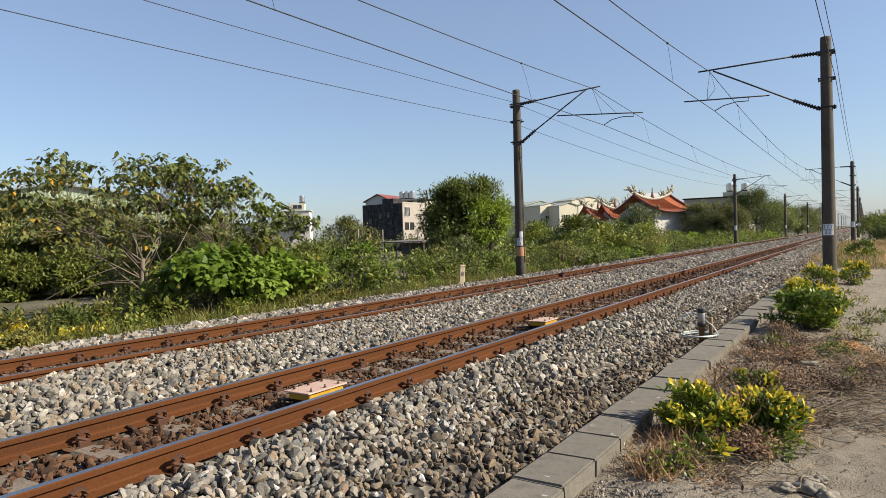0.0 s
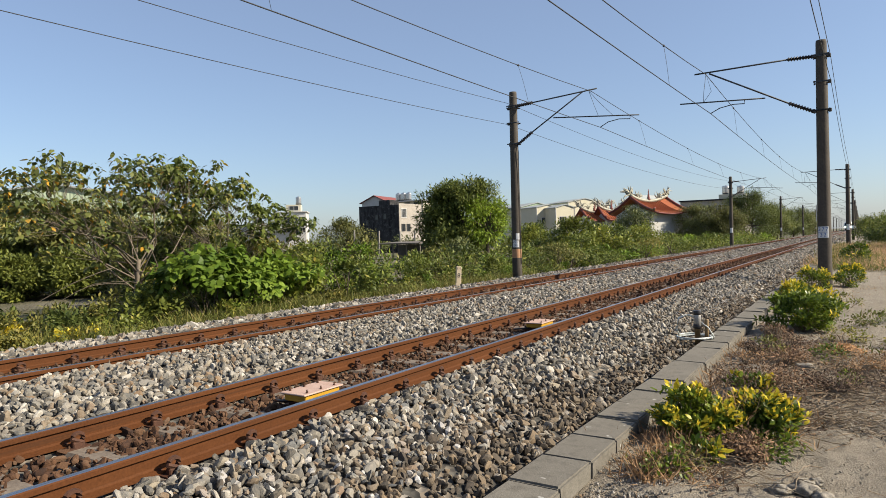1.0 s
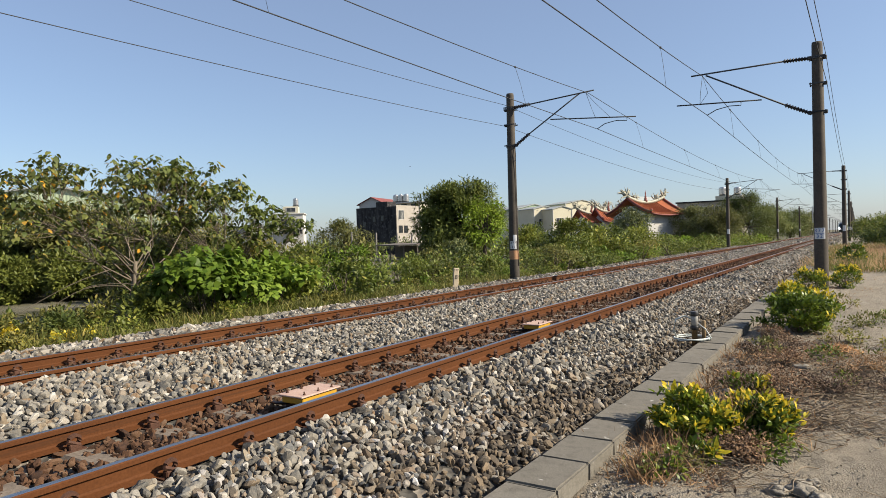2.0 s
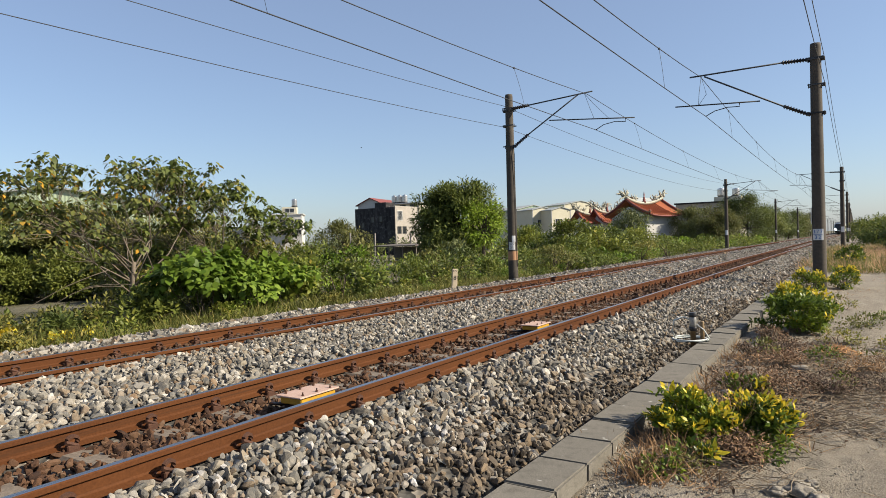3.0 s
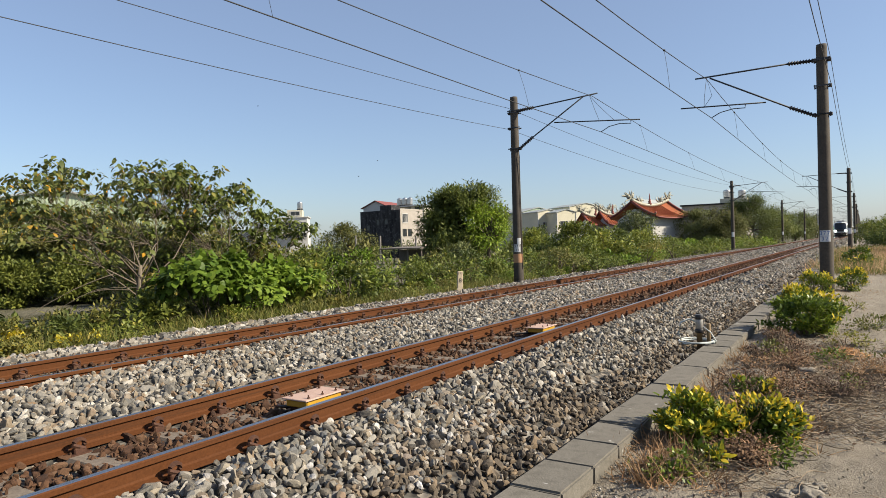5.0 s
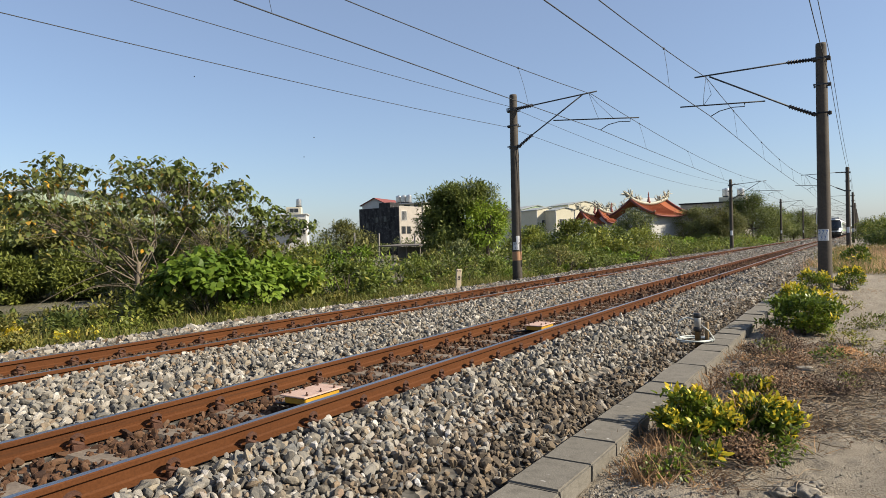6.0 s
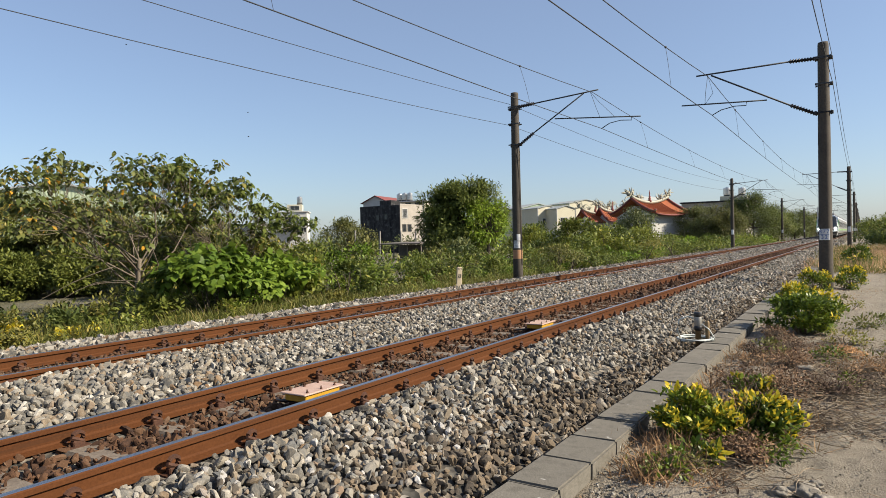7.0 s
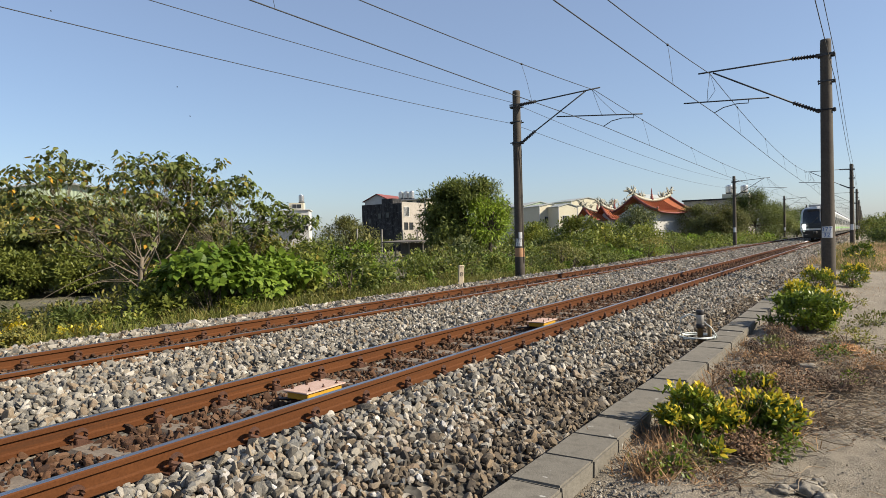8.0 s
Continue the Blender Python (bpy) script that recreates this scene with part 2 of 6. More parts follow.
def make_ground():
    xs = spaced([(-2600, -200, 400), (-200, -40, 20), (-40, -12, 1.4), (-12, -2, 1), (-2, 1.6, 0.05), (1.6, 8, 0.8), (8, 40, 8), (40, 200, 40), (200, 2600, 400)])
    ys = spaced([(-2600, -100, 500), (-100, -10, 15), (-10, 3, 2), (3, 11, 0.06), (11, 25, 0.25), (25, 60, 1.5), (60, 200, 14), (200, 2600, 300)])
    X, Y = np.meshgrid(xs, ys)
    Z = np.interp(X, LAND_X, LAND_Z)
    for j in range(len(ys)):
        for i in range(len(xs)):
            x, y = xs[i], ys[j]
            if -30 < x < 12 and -6 < y < 70:
                near = 1.0 if x > -2.2 else 2.2
                Z[j, i] += near * (0.045 * noise.noise((x * 0.9, y * 0.9, 0)) + 0.03 * noise.noise((x * 3.1, y * 3.1, 5)))
                if x > -2.2 and y < 26:
                    Z[j, i] += 0.028 * noise.noise((x * 7, y * 7, 2)) + 0.016 * noise.noise((x * 19, y * 19, 4))
    nx, ny = len(xs), len(ys)
    idx = np.arange(nx * ny).reshape(ny, nx)
    faces = np.stack([idx[:-1, :-1], idx[:-1, 1:], idx[1:, 1:], idx[1:, :-1]], -1).reshape(-1, 4)
    me = mesh_of("ground", np.stack([X, Y, Z], -1).reshape(-1, 3), faces, M_GROUND, True)
    tagged(part("ground", me), "dry sandy earth with weeds along the railway", "ground", kind="structure")


make_ground()


def make_bed():
    xs = np.array(sorted(set(BED_X + [-13, -10.6, -6.9, -6.0, -3.0])))
    ys = np.array(spaced([(-40, 0, 4), (0, 30, 0.5), (30, 800, 20)]))
    X, Y = np.meshgrid(xs, ys)
    Z = bed_z(X) - 0.025
    nx, ny = len(xs), len(ys)
    idx = np.arange(nx * ny).reshape(ny, nx)
    faces = np.stack([idx[:-1, :-1], idx[:-1, 1:], idx[1:, 1:], idx[1:, :-1]], -1).reshape(-1, 4)
    me = mesh_of("ballast_bed", np.stack([X, Y, Z], -1).reshape(-1, 3), faces, [M_BED, M_STONE], True)
    return tagged(part("ballast_bed", me), "bed of broken grey stone under the tracks", "ballast", kind="structure")


BED = make_bed()

# ---- tracks ----
SLEEPER_STEP, SLEEPER_FIRST = 0.63, -0.62


def rail_mesh():
    prof = [(-0.064, -0.153), (-0.064, -0.142), (-0.02, -0.128), (-0.0085, -0.115), (-0.0085, -0.048), (-0.0325, -0.038), (-0.0325, -0.009), (-0.026, -0.001), (-0.018, 0.0)]
    prof = prof + [(-x, z) for x, z in reversed(prof)]
    ys = spaced([(-40, 0, 10), (0, 60, 5), (60, 900, 60)])
    n = len(prof)
    v = [(x, y, z) for y in ys for x, z in prof]
    f, ix = [], []
    for j in range(len(ys) - 1):
        for k in range(n):
            a, b = j * n + k, j * n + (k + 1) % n
            f.append((a, b, b + n, a + n))
            ix.append(1 if k in (7, 8, 9) else 0)
    f.append(tuple(range(n)))
    f.append(tuple((len(ys) - 1) * n + k for k in reversed(range(n))))
    ix += [0, 0]
    return mesh_of("rail", v, f, [M_RAIL, M_HEAD], False, ix)


def sleeper_mesh():
    return bm_mesh("sleeper", box_bm(2.0, 0.24, 0.2, 0.03, (0, 0, -0.365)), M_SLEEP)


def clip_paths():
    pts = []
    for i in range(14):
        a = -0.75 * math.pi + 1.62 * math.pi * i / 13
        pts.append((0.062 + 0.035 * math.sin(a * 0.5) + 0.02 * i / 13, 0.058 * math.cos(a), -0.108 + 0.05 * math.sin(a)))
    return [[(0.03, -0.06, -0.128)] + pts + [(0.115, 0.03, -0.13)]]


def clip_mesh():
    bm = bmesh.new()
    v, f = tube(clip_paths(), 0.017, 5)
    bv = [bm.verts.new(q) for q in v]
    for q in f:
        bm.faces.new([bv[i] for i in q])
    box_bm(0.05, 0.09, 0.05, 0.008, (0.105, 0, -0.165), bm)
    box_bm(0.13, 0.15, 0.012, 0.0, (0.075, 0, -0.166), bm)
    return bm_mesh("clip", bm, M_CLIP)


def make_tracks():
    rail, sleeper, clip = rail_mesh(), sleeper_mesh(), clip_mesh()
    for label, (a, b) in (("rusty near track of the railway on sleepers", RAILS[:2]), ("rusty second track of the railway on sleepers", RAILS[2:])):
        mid = (a + b) / 2
        track = thing("railway_track", pose(mid, 0, 0), label, "railway track", "tracks", "structure")
        for x in (a, b):
            part("rail", rail, track, pose(x - mid, 0, 0), "rust-brown steel rail with a bright worn head")
        far = bmesh.new()
        for k in range(190):
            y = SLEEPER_FIRST + SLEEPER_STEP * k
            jit = 0.012 * noise.noise((k * 3.3, mid, 0))
            part("sleeper", sleeper, track, pose(0, y + jit, 0, 0, 0, 0.6 * noise.noise((k * 1.7, mid, 9))))
            for x in (a, b):
                for s in (-1, 1):
                    m = pose(x - mid, y + jit, 0, 0, 0, 0 if s > 0 else 180)
                    if y < 44:
                        part("clip", clip, track, m)
                    else:
                        box_bm(0.07, 0.12, 0.06, 0, (x - mid + s * 0.085, y, -0.145), far)
        tagged(part("far_clips", bm_mesh("far_clips", far, M_CLIP), track), kind="stuff")


make_tracks()
# ---- kerb ----


def make_kerb():
    kerb = thing("kerb", pose(-1.925, 0, -0.42), "line of weathered grey concrete trough covers beside the ballast", "kerb", kind="structure")
    kinds = []
    for s in range(4):
        bm = box_bm(0.40, 0.602, 0.15, 0.014, (0, 0, -0.15), seg=2)
        for v in bm.verts:
            v.co += Vector(noise.noise_vector(v.co * 9 + Vector((s * 9, 0, 0)))) * 0.009
        kinds.append(bm_mesh("kerb_block", bm, M_KERB))
    r = random.Random(4)
    for k in range(120):
        y = -1.115 + 0.61 * k
        part("kerb_block", kinds[k % 4], kerb, pose(r.uniform(-0.012, 0.012), y, r.uniform(-0.012, 0.008), r.uniform(-0.8, 0.8), r.uniform(-1.2, 1.2), r.uniform(-1.0, 1.0)))
    low = bm_mesh("trough_wall", box_bm(0.34, 80, 0.4, 0.01, (0, 35, -0.56)), M_CONC)
    part("trough_wall", low, kerb)


def kerb_mat():
    m = Mat("weathered_kerb_concrete", 0.92, spec=0.25)
    a, b = m.noise(5.0), m.noise(90.0, 4.0)
    c = m.ramp(a, [(0.3, (0.116, 0.105, 0.086)), (0.7, (0.186, 0.170, 0.144))])
    c = m.mix(m.each(), c, (0.126, 0.116, 0.098))
    c = m.mix(0.45, c, m.ramp(b, [(0.3, (0.065, 0.061, 0.049)), (0.7, (0.214, 0.195, 0.166))]))
    c = m.mix(m.ramp(m.noise(11.0, 5.0), [(0.5, (0, 0, 0)), (0.7, (0.5, 0.5, 0.5))]), c, (0.069, 0.063, 0.052))
    c = m.mix(m.ramp(m.noise(7.0, 2.0), [(0.70, (0, 0, 0)), (0.73, (0.8, 0.8, 0.8))]), c, (0.377, 0.365, 0.340))
    return m.colour(c).bump(b, 0.5, 0.006).m


M_KERB = kerb_mat()
make_kerb()

# ---- catenary poles ----
M_WHITE = worn("white_enamel", (0.62, 0.64, 0.66), (0.8, 0.8, 0.8), 9.0, 0.5, bump=0)
M_BLUE = worn("blue_sign_paint", (0.03, 0.10, 0.30), (0.05, 0.16, 0.42), 9.0, 0.5, bump=0)
M_BLACK = worn("black_paint", (0.015, 0.015, 0.015), (0.04, 0.04, 0.04), 9.0, 0.6, bump=0)
M_ORANGE = worn("faded_orange_paint", (0.42, 0.20, 0.09), (0.55, 0.33, 0.19), 7.0, 0.8, bump=0)


def text_mesh(name, body, size, mat, depth=0.002):
    cu = bpy.data.curves.new(name, "FONT")
    cu.body, cu.size, cu.extrude = body, size, depth
    cu.align_x, cu.align_y = "CENTER", "CENTER"
    ob = bpy.data.objects.new(name, cu)
    me = bpy.data.meshes.new_from_object(ob)
    bpy.data.objects.remove(ob)
    me.materials.clear()
    me.materials.append(mat)
    return me


def numerals(parent, body, size, mat, y, z):
    """Writes figures side by side, each its own piece."""
    for i, ch in enumerate(body):
        part("numeral", text_mesh("numeral", ch, size, mat), parent, pose((i - (len(body) - 1) / 2) * 0.62 * size, y, z, 90, 0, 0))


def curved_plate(w, h, r, mat, name="plate"):
    """A thin plate bent round the pole, facing -y."""
    v, f, n = [], [], 8
    for i in range(n + 1):
        a = -w / (2 * r) + w / r * i / n
        for rr in (r + 0.004, r + 0.012):
            for z in (-h / 2, h / 2):
                v.append((rr * math.sin(a), -rr * math.cos(a), z))
    for i in range(n):
        a = i * 4
        f += [(a + 2, a + 6, a + 7, a + 3), (a + 1, a + 3, a + 7, a + 5), (a, a + 4, a + 6, a + 2), (a, a + 1, a + 5, a + 4)]
    f += [(0, 2, 3, 1), (n * 4, n * 4 + 1, n * 4 + 3, n * 4 + 2)]
    return mesh_of(name, v, f, mat)


def insulator(a, b):
    """A ribbed insulator from a to b."""
    a, b = Vector(a), Vector(b)
    n, pts, rad = 9, [], []
    for i in range(n * 3 + 1):
        t = i / (n * 3)
        pts.append(a.lerp(b, t))
        rad.append((0.035, 0.075, 0.05)[i % 3] if 0 < i < n * 3 else 0.03)
    return tube_mesh("insulator", [pts], rad, M_INSUL, 10, False)


def bracket(z, side, r):
    bm = box_bm(0.09, 0.12, 0.10, 0.012, (side * (r + 0.05), 0, z - 0.05))
    for s in (-1, 1):
        box_bm(2 * r + 0.12, 0.012, 0.045, 0.0, (0, s * (r + 0.008), z - 0.022), bm)
    box_bm(0.03, 0.03, 0.14, 0.005, (-side * (r + 0.04), 0, z - 0.07), bm)
    return bm_mesh("bracket", bm, M_STEEL)


def catenary_pole(right):
    """A round concrete pole with its cantilever; its foot is at z = 0 of the rails, its arm points over the track."""
    s = -1 if right else 1
    pole = new("catenary_pole")
    part("shaft", lathe("shaft", [(0.195, -0.9), (0.193, 0.0), (0.18, 2.0), (0.165, 4.6), (0.148, 6.9), (0.14, 6.98), (0.06, 7.0)], M_POLE, 28), pole, None, "dark round concrete shaft")
    if right:
        tz, x_ins, x_tip = 6.53, 0.92, 3.66
        part("insulator", insulator((s * 0.22, 0, tz), (s * x_ins, 0, tz + 0.02)), pole)
        part("top_tube", tube_mesh("top_tube", [[(s * x_ins, 0, tz + 0.02), (s * x_tip, 0, tz - 0.01)]], 0.026, M_STEEL, 8), pole)
        part("insulator", insulator((s * 0.22, 0, 4.86), (s * 0.90, 0, 5.20)), pole)
        part("diagonal_tube", tube_mesh("diagonal_tube", [[(s * 0.90, 0, 5.20), (s * 3.2, 0, 6.48)]], 0.026, M_STEEL, 8), pole)
        part("registration_arm", tube_mesh("registration_arm", [[(s * 1.55, 0, 5.45), (s * 4.14, 0, 5.60)]], 0.022, M_STEEL, 8), pole)
        part("steady_arm", tube_mesh("steady_arm", [[(s * 2.15, 0, 5.46), (s * 2.15, 0, 5.36), (s * 2.5, 0, 5.38), (s * 2.9, 0, 5.31), (s * 3.18, 0, 5.17)]], 0.015, M_STEEL, 6), pole)
        part("hanger", tube_mesh("hanger", [[(s * 3.3, 0, 6.5), (s * 3.38, 0, 5.9), (s * 3.4, 0, 5.55)], [(s * 3.3, 0, 6.5), (s * 3.15, 0.02, 5.9), (s * 3.4, 0, 5.55)]], 0.007, M_WIRE, 4), pole)
        brackets = ((tz, s), (4.86, s), (5.72, -s), (6.5, -s), (4.86, -s))
    else:
        tz = 6.42
        part("insulator", insulator((s * 0.2, 0, tz), (s * 0.85, 0, tz + 0.04)), pole)
        part("top_tube", tube_mesh("top_tube", [[(s * 0.85, 0, tz + 0.04), (s * 3.4, 0, 6.63)]], 0.026, M_STEEL, 8), pole)
        part("insulator", insulator((s * 0.2, 0, 4.93), (s * 0.8, 0, 5.33)), pole)
        part("diagonal_tube", tube_mesh("diagonal_tube", [[(s * 0.8, 0, 5.33), (s * 2.85, 0, 6.58)]], 0.026, M_STEEL, 8), pole)
        part("registration_arm", tube_mesh("registration_arm", [[(s * 1.68, 0, 5.77), (s * 4.92, 0, 5.48)]], 0.022, M_STEEL, 8), pole)
        part("steady_arm", tube_mesh("steady_arm", [[(s * 4.6, 0, 5.5), (s * 4.6, 0, 5.38), (s * 4.2, 0, 5.42), (s * 3.8, 0, 5.36), (s * 3.5, 0, 5.2)]], 0.015, M_STEEL, 6), pole)
        part("hanger", tube_mesh("hanger", [[(s * 3.1, 0, 6.58), (s * 3.3, 0, 6.0), (s * 3.45, 0, 5.6)], [(s * 3.1, 0, 6.58), (s * 3.4, 0.03, 6.2), (s * 4.0, 0, 5.56)]], 0.007, M_WIRE, 4), pole)
        brackets = ((tz, s), (4.93, s), (6.35, -s), (5.75, -s))
    for z, side in brackets:
        part("bracket", bracket(z, side, 0.16), pole)
    return pole


POLES_RIGHT = [23.0 + 46.0 * k for k in range(-1, 12)]
POLES_LEFT = [23.3 + 51.0 * k for k in range(-1, 11)]
XR, XL = -0.93, -11.46


def make_poles():
    for right, ys, x in ((True, POLES_RIGHT, XR), (False, POLES_LEFT, XL)):
        first = catenary_pole(right)
        tagged(first, "tall dark concrete railway pole with a wire cantilever", "catenary pole", "poles along the railway")
        first.matrix_basis = pose(x, ys[0], 0, 0, 0, 0)
        for y in ys[1:]:
            ob = copy_thing(first, pose(x, y, 0, 0, 0, 0))
            if y > 40:
                part("plate", curved_plate(0.26, 0.5, 0.18, M_WHITE), ob, pose(0, 0, 1.35, 0, 0, -2 if right else 12), "white number plate, worn")
                continue
            if right:
                plate = part("plate", curved_plate(0.30, 0.34, 0.186, M_WHITE), ob, pose(0, 0, 1.17, 0, 0, -8), "white enamel plate with blue numerals")
                for body, z in (("377", 0.085), ("32", -0.085)):
                    numerals(plate, body, 0.16, M_BLUE, -0.2, z)
                part("rule", bm_mesh("rule", box_bm(0.26, 0.004, 0.012, 0, (0, -0.2, -0.006)), M_BLUE), plate)
                part("plate", bm_mesh("plate", box_bm(0.02, 0.16, 0.50, 0.004, (-0.2, -0.02, 1.5)), M_WHITE), ob, None, "narrow white plate")
            else:
                plate = part("plate", curved_plate(0.24, 0.30, 0.186, M_WHITE), ob, pose(0, 0, 1.02, 0, 0, 18), "white enamel plate with dark numerals")
                for body, z in (("377", 0.075), ("31", -0.075)):
                    numerals(plate, body, 0.13, M_BLACK, -0.2, z)
                part("painted_band", lathe("painted_band", [(0.19, 0.45), (0.1905, 0.46), (0.1885, 0.79), (0.188, 0.8)], M_ORANGE, 28), ob, None, "faded orange painted band")
                part("plate", curved_plate(0.14, 0.24, 0.186, M_WHITE), ob, pose(0, 0, 1.30, 0, 0, 40), "small white plate")
                part("cable", tube_mesh("cable", [[(0.17, -0.05, 5.0), (0.22, -0.08, 4.6), (0.19, -0.06, 3.6), (0.2, -0.05, 2.0), (0.205, -0.04, 0.2)]], 0.012, M_WIRE, 5), ob)


make_poles()


def span(xa, za, ya, xb, zb, yb, sag, n=16):
    out = []
    for i in range(n + 1):
        t = i / n
        out.append((xa + (xb - xa) * t, ya + (yb - ya) * t, za + (zb - za) * t - sag * 4 * t * (1 - t)))
    return out


def sag_at(sag, y):
    """The spans past the first pole hang a little tighter."""
    return sag if y < 20 else sag * 0.76


def make_wires():
    def wire(name, ys, x, z, sag, r, label):
        path = []
        for a, b in zip(ys[:-1], ys[1:]):
            path += span(x, z, a, x, z, b, sag_at(sag, a))[:-1]
        path.append((x, ys[-1], z))
        ob = part(name, tube_mesh(name, [path], r, M_WIRE, 5))
        tagged(ob, label, "overhead wire", "overhead wires")

    for ys, xm, zm, xc, zc, sag in ((POLES_RIGHT, XR - 3.3, 6.47, XR - 3.18, 5.17, 0.8), (POLES_LEFT, XL + 3.2, 6.55, XL + 3.5, 5.2, 0.75)):
        wire("contact_wire", ys, xc, zc, 0.19, 0.0115, "dark copper contact wire over the track")
        wire("messenger_wire", ys, xm, zm, sag, 0.0115, "dark messenger wire carrying droppers over the track")
        gap = ys[1] - ys[0]
        paths, knobs = [], bmesh.new()
        for y0 in ys[:5]:
            for t in (0.12, 0.31, 0.5, 0.69, 0.88):
                y = y0 + gap * t
                z = zm - sag_at(sag, y0) * 4 * t * (1 - t)
                paths.append([(xm, y, z), ((xm + xc) / 2, y + 0.02, (z + zc) / 2), (xc, y, zc - sag_at(0.19, y0) * 4 * t * (1 - t))])
                bmesh.ops.create_icosphere(knobs, subdivisions=1, radius=0.035, matrix=Matrix.Translation((xm, y, z)))
        v, f = tube(paths, 0.005, 4)
        kv = mesh_of("droppers", v, f, M_WIRE)
        ob = tagged(part("droppers", kv), "thin vertical dropper wires between messenger and contact wire", "overhead wire", kind="stuff")
        part("dropper_clamps", bm_mesh("dropper_clamps", knobs, M_WIRE), ob)
    wire("feeder_wire", POLES_LEFT, XL - 0.26, 6.58, 0.6, 0.009, "thin feeder wire along the pole line")
    wire("feeder_wire", POLES_LEFT, XL - 0.26, 5.74, 0.6, 0.009, "thin feeder wire along the pole line")
    wire("feeder_wire", POLES_RIGHT, XR + 0.24, 6.50, 0.62, 0.009, "thin feeder wire along the pole line")
    wire("feeder_wire", POLES_RIGHT, XR + 0.24, 5.72, 0.62, 0.009, "thin feeder wire along the pole line")


make_wires()

# ---- train ----
TRAIN_X = (RAILS[0] + RAILS[1]) / 2
TRAIN = thing("train", pose(TRAIN_X, 352, 0), "white commuter train with lit headlights and a green side stripe", "train")


def motions():
    # two far birds cross the sky, a third follows
    for ob, a, b in BIRDS:
        way = Vector(b) - Vector(a)
        turn = math.degrees(math.atan2(-way.x, way.y))
        walk(ob, [(t, pose(*(Vector(a) + way * (t / 8.0)), 0, 0, turn)) for t in (0, 2, 4, 6, 8)])
    walk(TRAIN, [(0.5 * k, pose(TRAIN_X, 352 - 34 * 0.5 * k, 0)) for k in range(17)])
# ---- ballast stones ----


def ico(level):
    bm = bmesh.new()
    bmesh.ops.create_icosphere(bm, subdivisions=level, radius=1.0)
    v = np.array([q.co[:] for q in bm.verts])
    f = np.array([[q.index for q in p.verts] for p in bm.faces])
    bm.free()
    return v, f


ICO_V, ICO_F = ico(1)
ICO2_V, ICO2_F = ico(2)
CUBE_V = np.array([(x, y, z) for x in (-1, 1) for y in (-1, 1) for z in (-1, 1)]) * 0.68
CUBE_F = np.array([(0, 1, 3, 2), (4, 6, 7, 5), (0, 4, 5, 1), (2, 3, 7, 6), (0, 2, 6, 4), (1, 5, 7, 3)])


def unit(n, rng):
    d = rng.normal(size=(n, 3))
    return d / np.linalg.norm(d, axis=1)[:, None]


def turns(n, rng):
    q = rng.normal(size=(n, 4))
    q /= np.linalg.norm(q, axis=1)[:, None]
    w, x, y, z = q.T
    return np.stack([1 - 2 * (y * y + z * z), 2 * (x * y - w * z), 2 * (x * z + w * y),
                     2 * (x * y + w * z), 1 - 2 * (x * x + z * z), 2 * (y * z - w * x),
                     2 * (x * z - w * y), 2 * (y * z + w * x), 1 - 2 * (x * x + y * y)], -1).reshape(n, 3, 3)


def stones(name, centres, sizes, mat, rng, fine=1):
    """Broken stones with a few flat faces each, all in one mesh."""
    bv, bf = (CUBE_V, CUBE_F) if fine == 0 else (ICO_V, ICO_F) if fine == 1 else (ICO2_V, ICO2_F)
    n, k = len(centres), len(bv)
    v = bv[None] * (1 + rng.uniform(-0.04, 0.04, (n, k, 1)))
    if fine:
        for q in range(8):
            nor = unit(n, rng)
            over = np.einsum("nkj,nj->nk", v, nor) - rng.uniform(0.37, 0.76, n)[:, None]
            v = v - np.maximum(over, 0)[:, :, None] * nor[:, None] * 0.96
    else:
        v = v + rng.normal(0, 0.16, (n, k, 3))
    v = v * np.stack([rng.uniform(1.0, 1.6, n), rng.uniform(0.75, 1.15, n), rng.uniform(0.5, 0.9, n)], -1)[:, None]
    v = np.einsum("nij,nkj->nki", turns(n, rng), v) * (sizes * (0.53 if fine else 0.5))[:, None, None] + centres[:, None]
    f = (bf[None] + (np.arange(n) * k)[:, None, None]).reshape(-1, bf.shape[1])
    return mesh_of(name, v.reshape(-1, 3), f, mat)


def scatter(x0, x1, y0, y1, density, size, rng, lift=0.0):
    n = int((x1 - x0) * (y1 - y0) * density)
    x, y = rng.uniform(x0, x1, n), rng.uniform(y0, y1, n)
    s = np.clip(rng.lognormal(math.log(size), 0.28, n), size * 0.5, size * 1.9)
    z = bed_z(x) + rng.uniform(-0.02, 0.022, n) + lift
    return np.stack([x, y, z], -1), s


